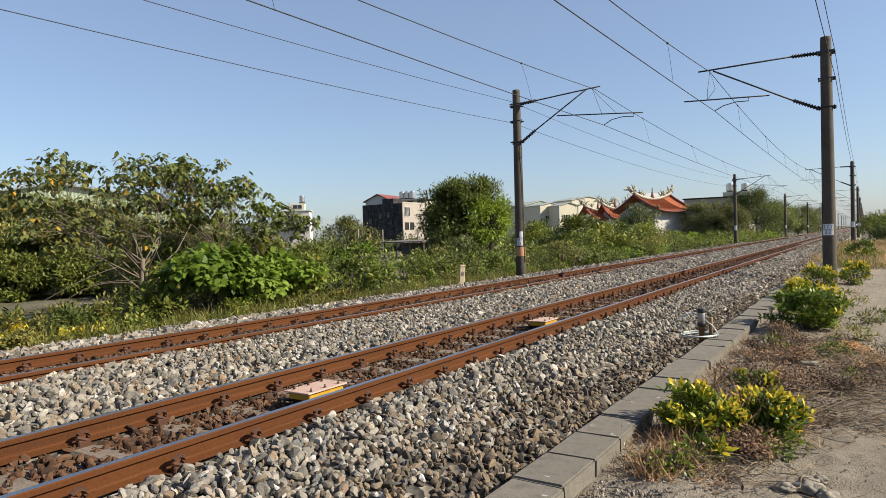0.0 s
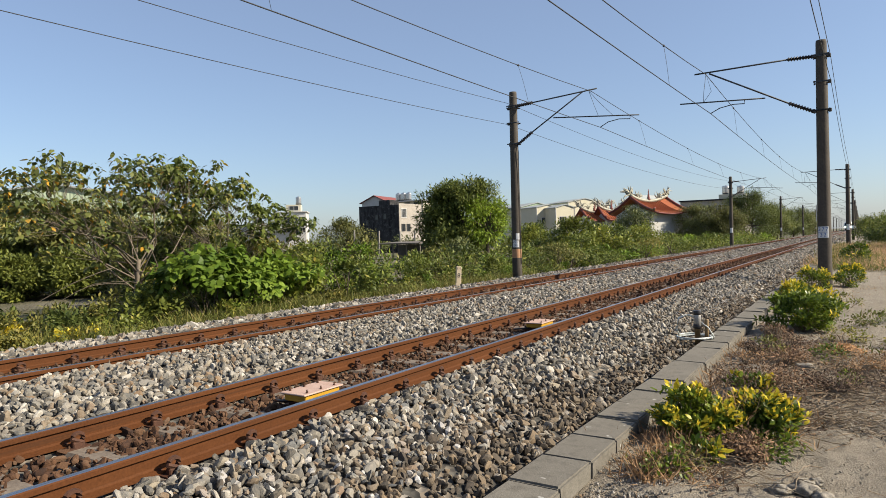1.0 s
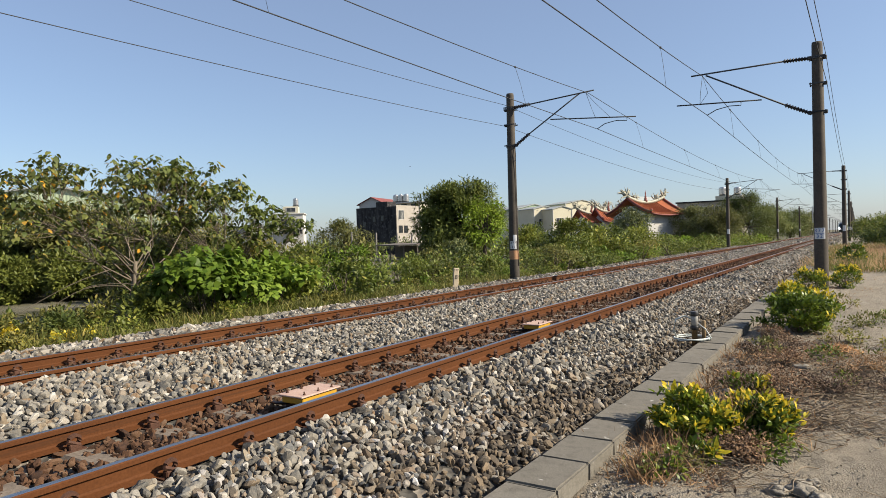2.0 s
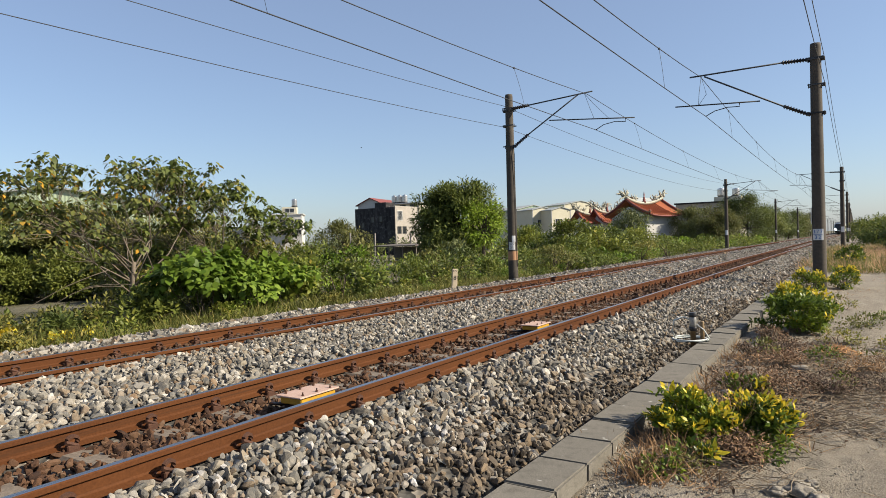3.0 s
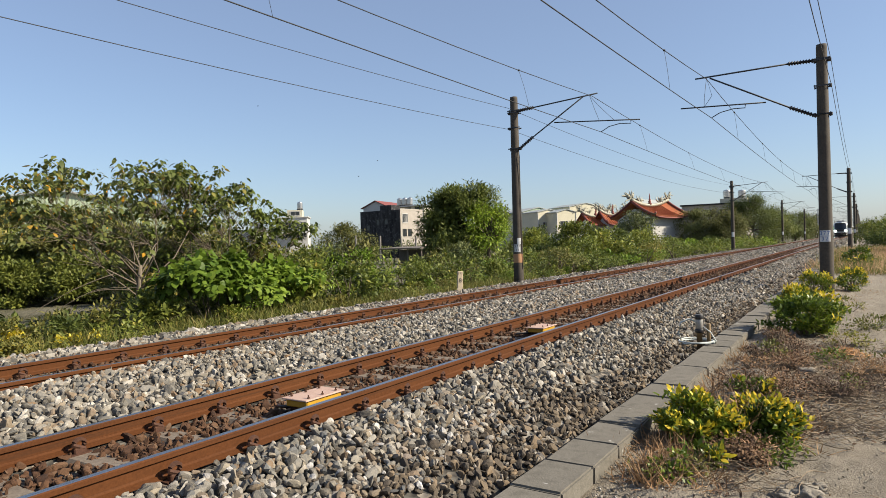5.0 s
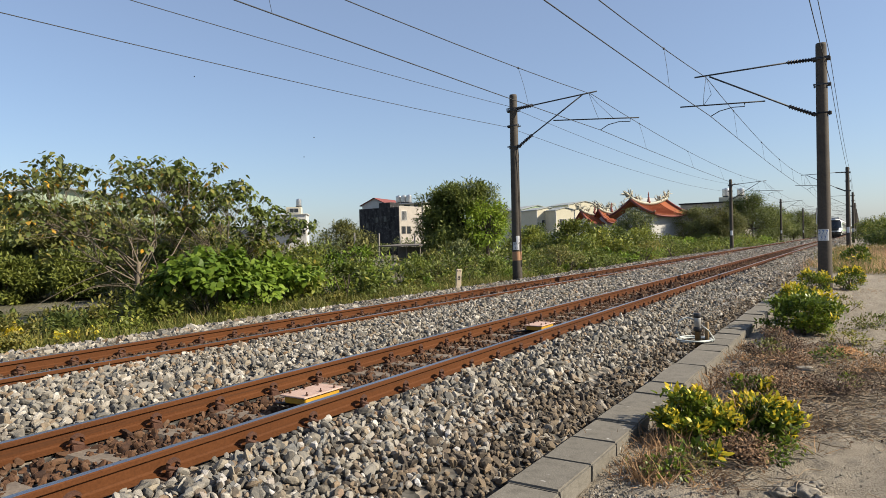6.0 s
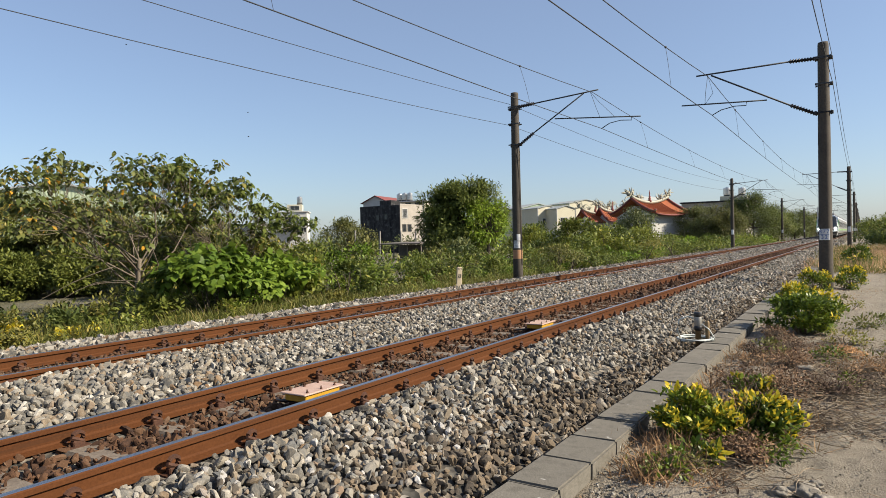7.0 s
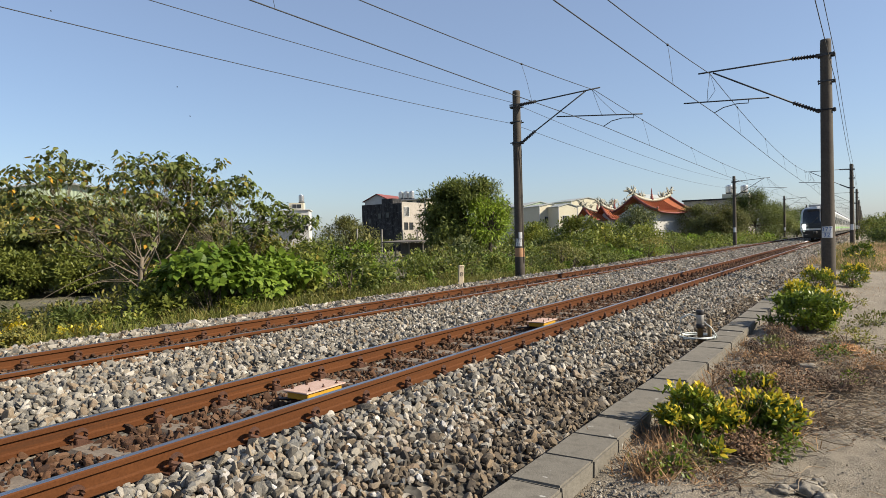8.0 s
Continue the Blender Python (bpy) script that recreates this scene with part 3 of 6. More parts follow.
def make_ballast():
    rng = np.random.default_rng(11)

    def lay(name, label, mat, strips, fine=1):
        c, s = zip(*[scatter(*a, rng) for a in strips])
        ob = part(name, stones(name, np.concatenate(c), np.concatenate(s), mat, rng, fine), BED, None, label)
        tagged(ob, kind="stuff")

    lay("shoulder_stones", "grey and tan broken ballast stone", M_STONE, [(-3.66, -2.75, 1.2, 8, 400, 0.062)], 2)
    lay("shoulder_stones", "grey and tan broken ballast stone", M_STONE, [(-3.66, -2.5, 8, 18, 340, 0.066)])
    lay("foot_stones", "dark brown ballast stone by the kerb", M_FOOT, [(-2.85, -2.12, 2.0, 6.8, 480, 0.056), (-3.4, -2.7, 2.0, 9, 110, 0.056)], 2)
    lay("foot_stones", "dark brown ballast stone by the kerb", M_FOOT, [(-2.62, -2.12, 6.8, 20, 340, 0.062), (-3.3, -2.6, 9, 16, 30, 0.06)])
    lay("middle_stones", "grey and tan broken ballast stone", M_STONE, [(-7.33, -5.03, 1.0, 4.2, 380, 0.064)], 2)
    lay("middle_stones", "grey and tan broken ballast stone", M_STONE, [(-7.33, -5.03, 4.2, 12, 330, 0.066), (-7.33, -5.03, 12, 22, 230, 0.078)])
    lay("far_side_stones", "grey broken ballast stone beyond the tracks", M_STONE, [(-11.3, -8.62, 3, 13, 200, 0.078), (-11.3, -8.62, 13, 24, 150, 0.08)], 0)
    lay("rusty_stones", "rust-stained brown ballast between the rails", M_RUSTY, [(-4.86, -3.87, 0.8, 4.6, 430, 0.05)], 2)
    lay("rusty_stones", "rust-stained brown ballast between the rails", M_RUSTY, [(-4.86, -3.87, 4.6, 14, 360, 0.055), (-8.47, -7.46, 2.5, 14, 230, 0.055)])
    lay("rusty_far_stones", "rust-stained brown ballast between the rails", M_RUSTY, [(-4.86, -3.87, 14, 60, 110, 0.075), (-8.45, -7.48, 12, 60, 70, 0.08)], 0)
    lay("distant_stones", "grey broken ballast stone", M_STONE, [(-3.66, -2.3, 18, 45, 220, 0.075), (-7.33, -5.03, 22, 45, 170, 0.08), (-3.66, -2.3, 45, 80, 65, 0.11), (-7.33, -5.03, 45, 80, 55, 0.115), (-11.3, -8.62, 24, 70, 48, 0.1), (-3.66, -2.3, 80, 150, 20, 0.16), (-7.33, -5.03, 80, 150, 18, 0.16)], 0)
    lay("distant_foot_stones", "dark brown ballast stone by the kerb", M_FOOT, [(-2.6, -2.15, 20, 60, 110, 0.09)], 0)
    kinds = [stones("ballast_stone", np.zeros((1, 3)), np.ones(1), M_EACH, rng, 1) for k in range(14)]
    r = random.Random(5)
    for k in range(300):
        x, y = r.uniform(-3.5, -2.55), r.uniform(2.3, 5.2)
        s = r.uniform(0.05, 0.09)
        ob = part("ballast_stone", kinds[k % 14], BED, pose(x, y, float(bed_z(x)) + r.uniform(0.01, 0.025), r.uniform(0, 360), r.uniform(0, 360), r.uniform(0, 360)))
        ob.scale = (s, s, s)


def each_stone():
    m = Mat("single_ballast_stone", 0.85, spec=0.3)
    c = m.ramp(m.each(), [(0.0, (0.09, 0.09, 0.09)), (0.4, (0.187, 0.183, 0.170)), (0.6, (0.246, 0.217, 0.174)), (0.72, (0.187, 0.123, 0.076)), (0.8, (0.281, 0.264, 0.246)), (1.0, (0.425, 0.408, 0.391))])
    n = m.noise(120.0)
    c = m.mix(0.35, c, m.ramp(n, [(0.25, (0.3, 0.3, 0.3)), (0.75, (1.4, 1.4, 1.4))]), "MULTIPLY")
    return m.colour(c).bump(n, 0.5, 0.006).m


M_EACH = each_stone()
make_ballast()

# ---- plants ----
L_GREEN = leafy("shrub_leaf_green", [(0.0, (0.045, 0.075, 0.016)), (0.5, (0.10, 0.16, 0.03)), (0.9, (0.17, 0.24, 0.05)), (1.0, (0.27, 0.28, 0.07))], 0.4)
L_DARK = leafy("shrub_leaf_dark", [(0.0, (0.03, 0.055, 0.014)), (0.6, (0.07, 0.115, 0.026)), (1.0, (0.14, 0.195, 0.045))], 0.35)
L_BRIGHT = leafy("broad_leaf_bright", [(0.0, (0.055, 0.125, 0.014)), (0.5, (0.12, 0.235, 0.025)), (1.0, (0.21, 0.34, 0.05))], 0.45)
L_OLIVE = leafy("olive_leaf", [(0.0, (0.055, 0.085, 0.024)), (0.6, (0.115, 0.150, 0.042)), (1.0, (0.21, 0.225, 0.070))], 0.35)
L_TREE = leafy("tree_leaf", [(0.0, (0.042, 0.075, 0.024)), (0.45, (0.085, 0.135, 0.038)), (0.85, (0.16, 0.20, 0.055)), (0.955, (0.24, 0.24, 0.06)), (0.975, (0.55, 0.33, 0.03)), (1.0, (0.6, 0.36, 0.03))], 0.45, 0.5, 0.0)
L_YELLOW = leafy("golden_leaf", [(0.0, (0.24, 0.31, 0.02)), (0.4, (0.46, 0.45, 0.03)), (1.0, (0.66, 0.58, 0.06))], 0.4, 0.4, 0.0)
L_LIME = leafy("hedge_leaf_green", [(0.0, (0.03, 0.065, 0.012)), (0.5, (0.075, 0.145, 0.02)), (1.0, (0.17, 0.26, 0.03))], 0.4, 0.35)
L_DRY = leafy("dry_grass", [(0.0, (0.130, 0.085, 0.045)), (0.5, (0.260, 0.190, 0.100)), (1.0, (0.420, 0.330, 0.190))], 0.3, 0.8)
L_STRAW = leafy("pale_straw", [(0.0, (0.26, 0.19, 0.10)), (0.5, (0.42, 0.33, 0.19)), (1.0, (0.58, 0.48, 0.31))], 0.35, 0.8, 0.0)
L_GRASS = leafy("weed_grass", [(0.0, (0.055, 0.095, 0.022)), (0.6, (0.12, 0.17, 0.04)), (1.0, (0.25, 0.25, 0.08))], 0.4)
L_FAR = leafy("distant_leaf", [(0.0, (0.043, 0.072, 0.029)), (0.6, (0.087, 0.131, 0.051)), (1.0, (0.160, 0.203, 0.072))], 0.25)
M_BARK = worn("brown_bark", (0.06, 0.047, 0.034), (0.15, 0.12, 0.088), 9.0, 0.9, bump=0.5)
M_PALE = worn("pale_bark", (0.12, 0.095, 0.07), (0.25, 0.205, 0.155), 7.0, 0.9, bump=0.4)
M_TWIG = worn("dead_twig", (0.14, 0.105, 0.07), (0.36, 0.28, 0.19), 12.0, 0.9, bump=0.3)


def leaf_mesh(name, base, axis, normal, length, width, mat, rng, curl=0.25, simple=False):
    """Leaves as bent blades of six corners (four for simple ones), from arrays of bases, directions and normals."""
    n = len(base)
    axis = axis / np.maximum(np.linalg.norm(axis, axis=1), 1e-6)[:, None]
    side = np.cross(axis, normal)
    side /= np.maximum(np.linalg.norm(side, axis=1), 1e-6)[:, None]
    up = np.cross(side, axis)
    L, Wd = length[:, None], width[:, None]
    bend = (curl * rng.uniform(0.3, 1.3, n))[:, None] * L
    if simple:
        p = [base, base + axis * L * 0.45 + side * Wd * 0.5 - up * bend * 0.2, base + axis * L - up * bend, base + axis * L * 0.45 - side * Wd * 0.5 - up * bend * 0.2]
        f = (np.array([[0, 1, 3], [1, 2, 3]])[None] + (np.arange(n) * 4)[:, None, None]).reshape(-1, 3)
        return mesh_of(name, np.stack(p, 1).reshape(-1, 3), f, mat)
    p = [base,
         base + axis * L * 0.32 + side * Wd * 0.5 + up * (-bend * 0.1),
         base + axis * L * 0.68 + side * Wd * 0.4 + up * (-bend * 0.45),
         base + axis * L - up * bend,
         base + axis * L * 0.68 - side * Wd * 0.4 + up * (-bend * 0.45),
         base + axis * L * 0.32 - side * Wd * 0.5 + up * (-bend * 0.1)]
    v = np.stack(p, 1).reshape(-1, 3)
    f = (np.array([[0, 1, 5], [1, 2, 4], [1, 4, 5], [2, 3, 4]])[None] + (np.arange(n) * 6)[:, None, None]).reshape(-1, 3)
    return mesh_of(name, v, f, mat)


def clumps(rad, n, rng, inner=0.45, low=-0.5, lumpy=0.38, bough_size=1.0):
    """Places of leaf clumps: boughs on a lumpy ellipsoid round the origin, clumps over each bough's top."""
    nb = max(6, n // 8)
    d = unit(nb, rng)
    d[:, 2] = np.where(d[:, 2] < low, -d[:, 2], d[:, 2])
    lump = np.array([1 + lumpy * noise.noise(Vector(q) * 2.1 + Vector((rad[0] * 7, rad[2] * 3, 1))) for q in d])
    r = (inner + (1 - inner) * rng.uniform(0, 1, nb) ** 0.5) * lump * 0.86
    bough = d * r[:, None] * np.array(rad)[None]
    size = bough_size * rng.uniform(0.22, 0.46, nb) * (12.0 / nb) ** 0.2
    which = rng.integers(0, nb, n)
    off = unit(n, rng) * (rng.uniform(0.1, 1, n) ** 0.4)[:, None]
    off[:, 2] = np.abs(off[:, 2]) * 0.8 - 0.15
    return bough[which] + off * size[which][:, None] * np.array(rad)[None]


def foliage(name, places, spread, per, size, ratio, mat, rng, droop=0.2, rise=0.35, centre=(0, 0, 0), curl=0.25, simple=False):
    """Leaves round clump places; they point outwards, a little up, or droop."""
    n = len(places) * per
    c = np.repeat(places, per, 0)
    off = unit(n, rng) * (rng.uniform(0, 1, n) ** 0.5)[:, None] * spread
    base = c + off
    out = base - np.array(centre)[None]
    out /= np.maximum(np.linalg.norm(out, axis=1), 1e-6)[:, None]
    axis = out * 0.6 + unit(n, rng) * 0.8 + off / max(spread, 1e-6) * 0.4 + np.array([0, 0, rise - droop * 2])[None]
    nor = np.array([0, 0, 1.0])[None] + out * 0.5 + unit(n, rng) * 0.6
    L = size * rng.uniform(0.6, 1.25, n)
    return leaf_mesh(name, base, axis, nor, L, L * ratio, mat, rng, curl, simple)


def stems(name, places, k, rng, r0, mat, root=(0, 0, 0), sides=5):
    """Bent stems from the root to some of the clump places."""
    v, f = [], []
    for q in places[rng.choice(len(places), min(k, len(places)), replace=False)]:
        a, b = Vector(root), Vector(q)
        mid = a.lerp(b, 0.5) + Vector(rng.normal(0, 0.08, 3)) * (b - a).length + Vector((0, 0, 0.08 * (b - a).length))
        path = [a, a.lerp(mid, 0.5) + Vector(rng.normal(0, 0.02, 3)), mid, mid.lerp(b, 0.55), b]
        tv, tf = tube([path], [r0, r0 * 0.8, r0 * 0.6, r0 * 0.4, r0 * 0.18], sides)
        o = len(v)
        v += tv
        f += [tuple(i + o for i in q2) for q2 in tf]
    return mesh_of(name, v, f, mat, True)


def shrub(at, rad, n, per, size, mat, label, seed, ratio=0.45, category="shrub", group="", droop=0.1, name="shrub", spread=None, k=10, bark=None, inner=0.4, low=-0.85, lift=0.85):
    rng = np.random.default_rng(seed)
    x, y = at
    ob = thing(name, pose(x, y, land_z(x, y) - 0.03), label, category, group)
    c = clumps(rad, n, rng, inner, low) + np.array([0, 0, rad[2] * lift])
    c[:, 2] = np.maximum(c[:, 2], 0.04)
    part("crown", foliage("crown", c, spread or size * 1.6, per, size, ratio, mat, rng, droop, centre=(0, 0, rad[2] * 0.4), simple=y > 19 or x < -18), ob)
    tagged(part("branchwork", stems("branchwork", c, k, rng, max(0.012, rad[0] * 0.02), bark or M_BARK), ob), kind="stuff")
    return ob, c, rng


def golden_hedge(at, rad, n, seed, size=0.085, gold=0.5, label="golden-leaved hedge shrub on the dry verge"):
    ob, c, rng = shrub(at, rad, n, 9, size, L_LIME, label, seed, 0.48, "hedge shrub", "hedge shrubs", 0.0, "hedge_shrub", size * 1.1, 26, M_TWIG)
    far = np.linalg.norm(c / np.array(rad)[None] - np.array([0, 0, 0.85])[None], axis=1)
    top = c[(far > 0.6) & (c[:, 2] > rad[2] * 0.35) & (rng.uniform(0, 1, len(c)) < gold)] * np.array([1.12, 1.12, 1.1])
    tagged(part("golden_growth", foliage("golden_growth", top, size * 0.9, 6, size, 0.45, L_YELLOW, rng, -0.15, centre=(0, 0, rad[2] * 0.3)), ob, None, "bright yellow young leaves"), kind="stuff")
    return ob


# hedge along the verge
golden_hedge((-1.24, 6.06), (0.41, 0.36, 0.215), 430, 21, 0.062, 0.36, "dark green hedge shrub with golden tips on the dry verge")
golden_hedge((-0.74, 6.22), (0.34, 0.34, 0.205), 300, 22, 0.062, 0.65)
golden_hedge((-0.95, 7.55), (0.28, 0.3, 0.17), 40, 24, 0.068, 0.4, "sparse golden hedge shrub among dead twigs")
golden_hedge((-1.10, 5.42), (0.13, 0.13, 0.11), 14, 25, 0.075, 0.8, "small golden seedling in dry grass")
golden_hedge((-0.95, 13.2), (0.66, 0.6, 0.38), 420, 26, 0.085, 0.03, "dense green hedge shrub with yellow tips")
golden_hedge((-0.6, 13.9), (0.34, 0.4, 0.32), 110, 27, 0.085, 0.9)
golden_hedge((-1.3, 17.8), (0.40, 0.5, 0.29), 170, 28, 0.08, 0.45)
golden_hedge((-1.15, 21.0), (0.48, 0.6, 0.38), 230, 29, 0.085, 0.4, "golden hedge shrub at the foot of a pole")
golden_hedge((-0.35, 24.0), (0.5, 0.7, 0.38), 230, 30, 0.085, 0.35, "golden hedge shrub at the foot of a pole")
golden_hedge((-0.2, 38.0), (0.8, 0.9, 0.55), 150, 31, 0.14, 0.1, "dark green shrub in dry grass")


def blades(name, label, mat, spots, length, width, rng, lean=0.5, category="grass"):
    """Grass blades rising from (x, y, number, radius) spots; one mesh."""
    base = []
    for x, y, n, r in spots:
        a, d = rng.uniform(0, 2 * math.pi, n), r * np.sqrt(rng.uniform(0, 1, n))
        bx, by = x + d * np.cos(a), y + d * np.sin(a)
        bz = np.interp(bx, LAND_X, LAND_Z)
        bz = np.where((bx < -2.1), np.maximum(bz, bed_z(bx) - 0.05), bz)
        base.append(np.stack([bx, by, bz - 0.02], -1))
    base = np.concatenate(base)
    n = len(base)
    axis = np.stack([rng.normal(0, lean, n), rng.normal(0, lean, n), rng.uniform(0.5, 1.2, n)], -1)
    L = length * rng.uniform(0.4, 1.3, n)
    me = leaf_mesh(name, base, axis, unit(n, rng) + np.array([0, 0, 0.3]), L, np.full(n, width), mat, rng, 0.5)
    return tagged(part(name, me), label, category, kind="stuff")


rng = np.random.default_rng(40)
blades("dry_grass", "straw-coloured dry grass along the kerb", L_DRY, [(-1.35 + rng.normal(0, 0.2), rng.uniform(4.7, 6.1), 24, 0.14) for k in range(44)] + [(-1.55 + rng.normal(0, 0.07), rng.uniform(6, 12), 14, 0.1) for k in range(26)] + [(rng.uniform(-1.2, -0.4), rng.uniform(6.0, 7.0), 22, 0.15) for k in range(16)], 0.2, 0.009, rng, 0.7)
blades("dry_grass", "tall straw-coloured grass beyond the pole", L_STRAW, [(rng.uniform(-1.9, 4.0), rng.uniform(33, 70), 70, 0.8) for k in range(150)], 0.5, 0.018, rng, 0.4)
blades("weed_grass", "green weedy grass beyond the pole", L_GRASS, [(rng.uniform(-1.7, 4.5), rng.uniform(30, 75), 80, 0.9) for k in range(170)], 0.55, 0.02, rng, 0.45)
blades("weed_grass", "green weedy grass beside the ballast", L_GRASS, [(rng.uniform(-13.8, -11.3), rng.uniform(4, 26), 80, 0.3) for k in range(260)], 0.42, 0.016, rng, 0.55)
blades("weed_grass", "sparse green weeds on the sandy verge", L_GRASS, [(-1.35, 5.0, 40, 0.1), (-0.2, 9.8, 26, 0.2), (-0.55, 8.9, 26, 0.15), (0.1, 11.5, 40, 0.3), (0.2, 16.0, 40, 0.4)], 0.1, 0.02, rng)
blades("dry_grass", "low dry stubble on the verge", L_DRY, [(rng.uniform(-1.5, 2.5), rng.uniform(8, 30), 20, 0.35) for k in range(60)], 0.1, 0.008, rng, 1.0)


blades("straw_tuft", "bent dry straw between two hedge shrubs", L_STRAW, [(-1.02, 6.2, 130, 0.10), (-0.98, 6.05, 60, 0.12)], 0.42, 0.006, rng, 0.55)
for i, (x, y, w, h, n, m) in enumerate(((0.15, 14.6, 0.55, 0.16, 60, L_GRASS), (0.75, 15.2, 0.6, 0.14, 60, L_LIME), (-0.25, 12.2, 0.4, 0.14, 44, L_GRASS), (-0.12, 8.75, 0.16, 0.10, 16, L_LIME), (-0.42, 10.6, 0.35, 0.12, 34, L_LIME), (0.5, 11.9, 0.4, 0.1, 30, L_GRASS), (-1.28, 4.98, 0.16, 0.12, 26, L_LIME), (-0.62, 5.85, 0.26, 0.09, 36, L_LIME), (-1.12, 10.2, 0.3, 0.16, 30, L_GRASS), (-0.3, 17.5, 0.6, 0.2, 60, L_GRASS), (-1.35, 15.6, 0.3, 0.25, 50, L_LIME))):
    shrub((x, y), (w, w, h), n, 9, 0.05, m, "low green weeds creeping over the sand", 300 + i, 0.5, "weeds", "weeds on the verge", 0.1, "weed", 0.07, 6, M_TWIG)


def fallen_twigs():
    r = random.Random(3)
    v, f = [], []
    for k in range(1000):
        x, y = r.gauss(-0.2, 0.6), r.choice((r.gauss(7.0, 0.25), r.gauss(8.3, 0.35), r.gauss(9.6, 0.4), r.uniform(6.8, 12.5)))
        if k < 260:
            x, y = r.gauss(-0.95, 0.35), r.uniform(4.9, 7.6)
        if not -1.55 < x < 1.7:
            continue
        a, n, path = r.uniform(0, 6.28), r.randint(4, 8), []
        step = r.uniform(0.05, 0.12)
        z = r.uniform(0.0, 0.05)
        for i in range(n):
            path.append((x, y, land_z(x, y) + 0.012 + z + r.uniform(0, 0.05)))
            a += r.gauss(0, 0.55)
            x, y = x + step * math.cos(a), y + step * 0.9 * math.sin(a)
        tv, tf = tube([path], r.uniform(0.0015, 0.004), 4)
        o = len(v)
        v += tv
        f += [tuple(i + o for i in q) for q in tf]
    tagged(part("dead_twigs", mesh_of("dead_twigs", v, f, M_TWIG)), "tangle of dead brown twigs on the sand", "twigs", kind="stuff")
    n = 7000
    rg = np.random.default_rng(8)
    x, y = rg.normal(-0.65, 0.45, n), rg.choice((5.5, 6.9, 8.2, 9.5, 10.7, 11.8), n) + rg.normal(0, 0.5, n)
    keep = (x > -1.6) & (x < 1.6) & (y > 4.7) & ((y > 6.5) | (x < -0.75))
    base = np.stack([x, y, np.interp(x, LAND_X, LAND_Z) + rg.uniform(0.0, 0.035, n)], -1)[keep]
    n = len(base)
    ax = unit(n, rg) * np.array([1, 1, 0.25])
    me = leaf_mesh("leaf_litter", base, ax, unit(n, rg) * 0.4 + np.array([0, 0, 1]), rg.uniform(0.02, 0.075, n), rg.uniform(0.008, 0.03, n), L_LITTER, rg, 0.4)
    tagged(part("leaf_litter", me), "withered brown leaves on the ground", "leaf litter", kind="stuff")


L_LITTER = leafy("withered_leaf", [(0.0, (0.036, 0.030, 0.024)), (0.6, (0.100, 0.080, 0.056)), (1.0, (0.25, 0.205, 0.14))], 0.1, 0.9)
fallen_twigs()
for i, (x, y, w, h, n, m) in enumerate(((-0.85, 7.7, 0.5, 0.46, 240, L_LITTER), (-0.25, 8.4, 0.5, 0.3, 150, L_LITTER), (-1.25, 8.2, 0.3, 0.26, 70, L_LITTER), (0.3, 8.9, 0.5, 0.2, 80, L_LITTER), (-1.0, 6.35, 0.14, 0.46, 30, L_DRY), (-0.82, 5.68, 0.32, 0.2, 170, L_LITTER), (-1.25, 12.2, 0.32, 0.22, 110, L_LITTER), (-0.95, 11.2, 0.42, 0.2, 150, L_LITTER), (-1.3, 10.5, 0.3, 0.2, 90, L_LITTER), (-0.85, 9.8, 0.42, 0.24, 150, L_LITTER), (-0.3, 11.0, 0.42, 0.16, 110, L_DRY), (0.3, 10.2, 0.5, 0.2, 120, L_DRY), (0.6, 8.0, 0.5, 0.16, 90, L_DRY), (-1.3, 5.2, 0.25, 0.16, 30, L_GRASS), (-0.1, 9.6, 0.5, 0.2, 60, L_DRY), (-1.3, 9.6, 0.25, 0.22, 30, L_DRY), (-1.2, 11.9, 0.3, 0.3, 40, L_LITTER))):
    shrub((x, y), (w, w, h / 1.9), n, 9, 0.038, m, "withered brown shrub on the verge", 150 + i, 0.35, "dead shrub", "dead shrubs", 0.2, "dead_shrub", 0.07, 40, M_TWIG, 0.2, -0.3)


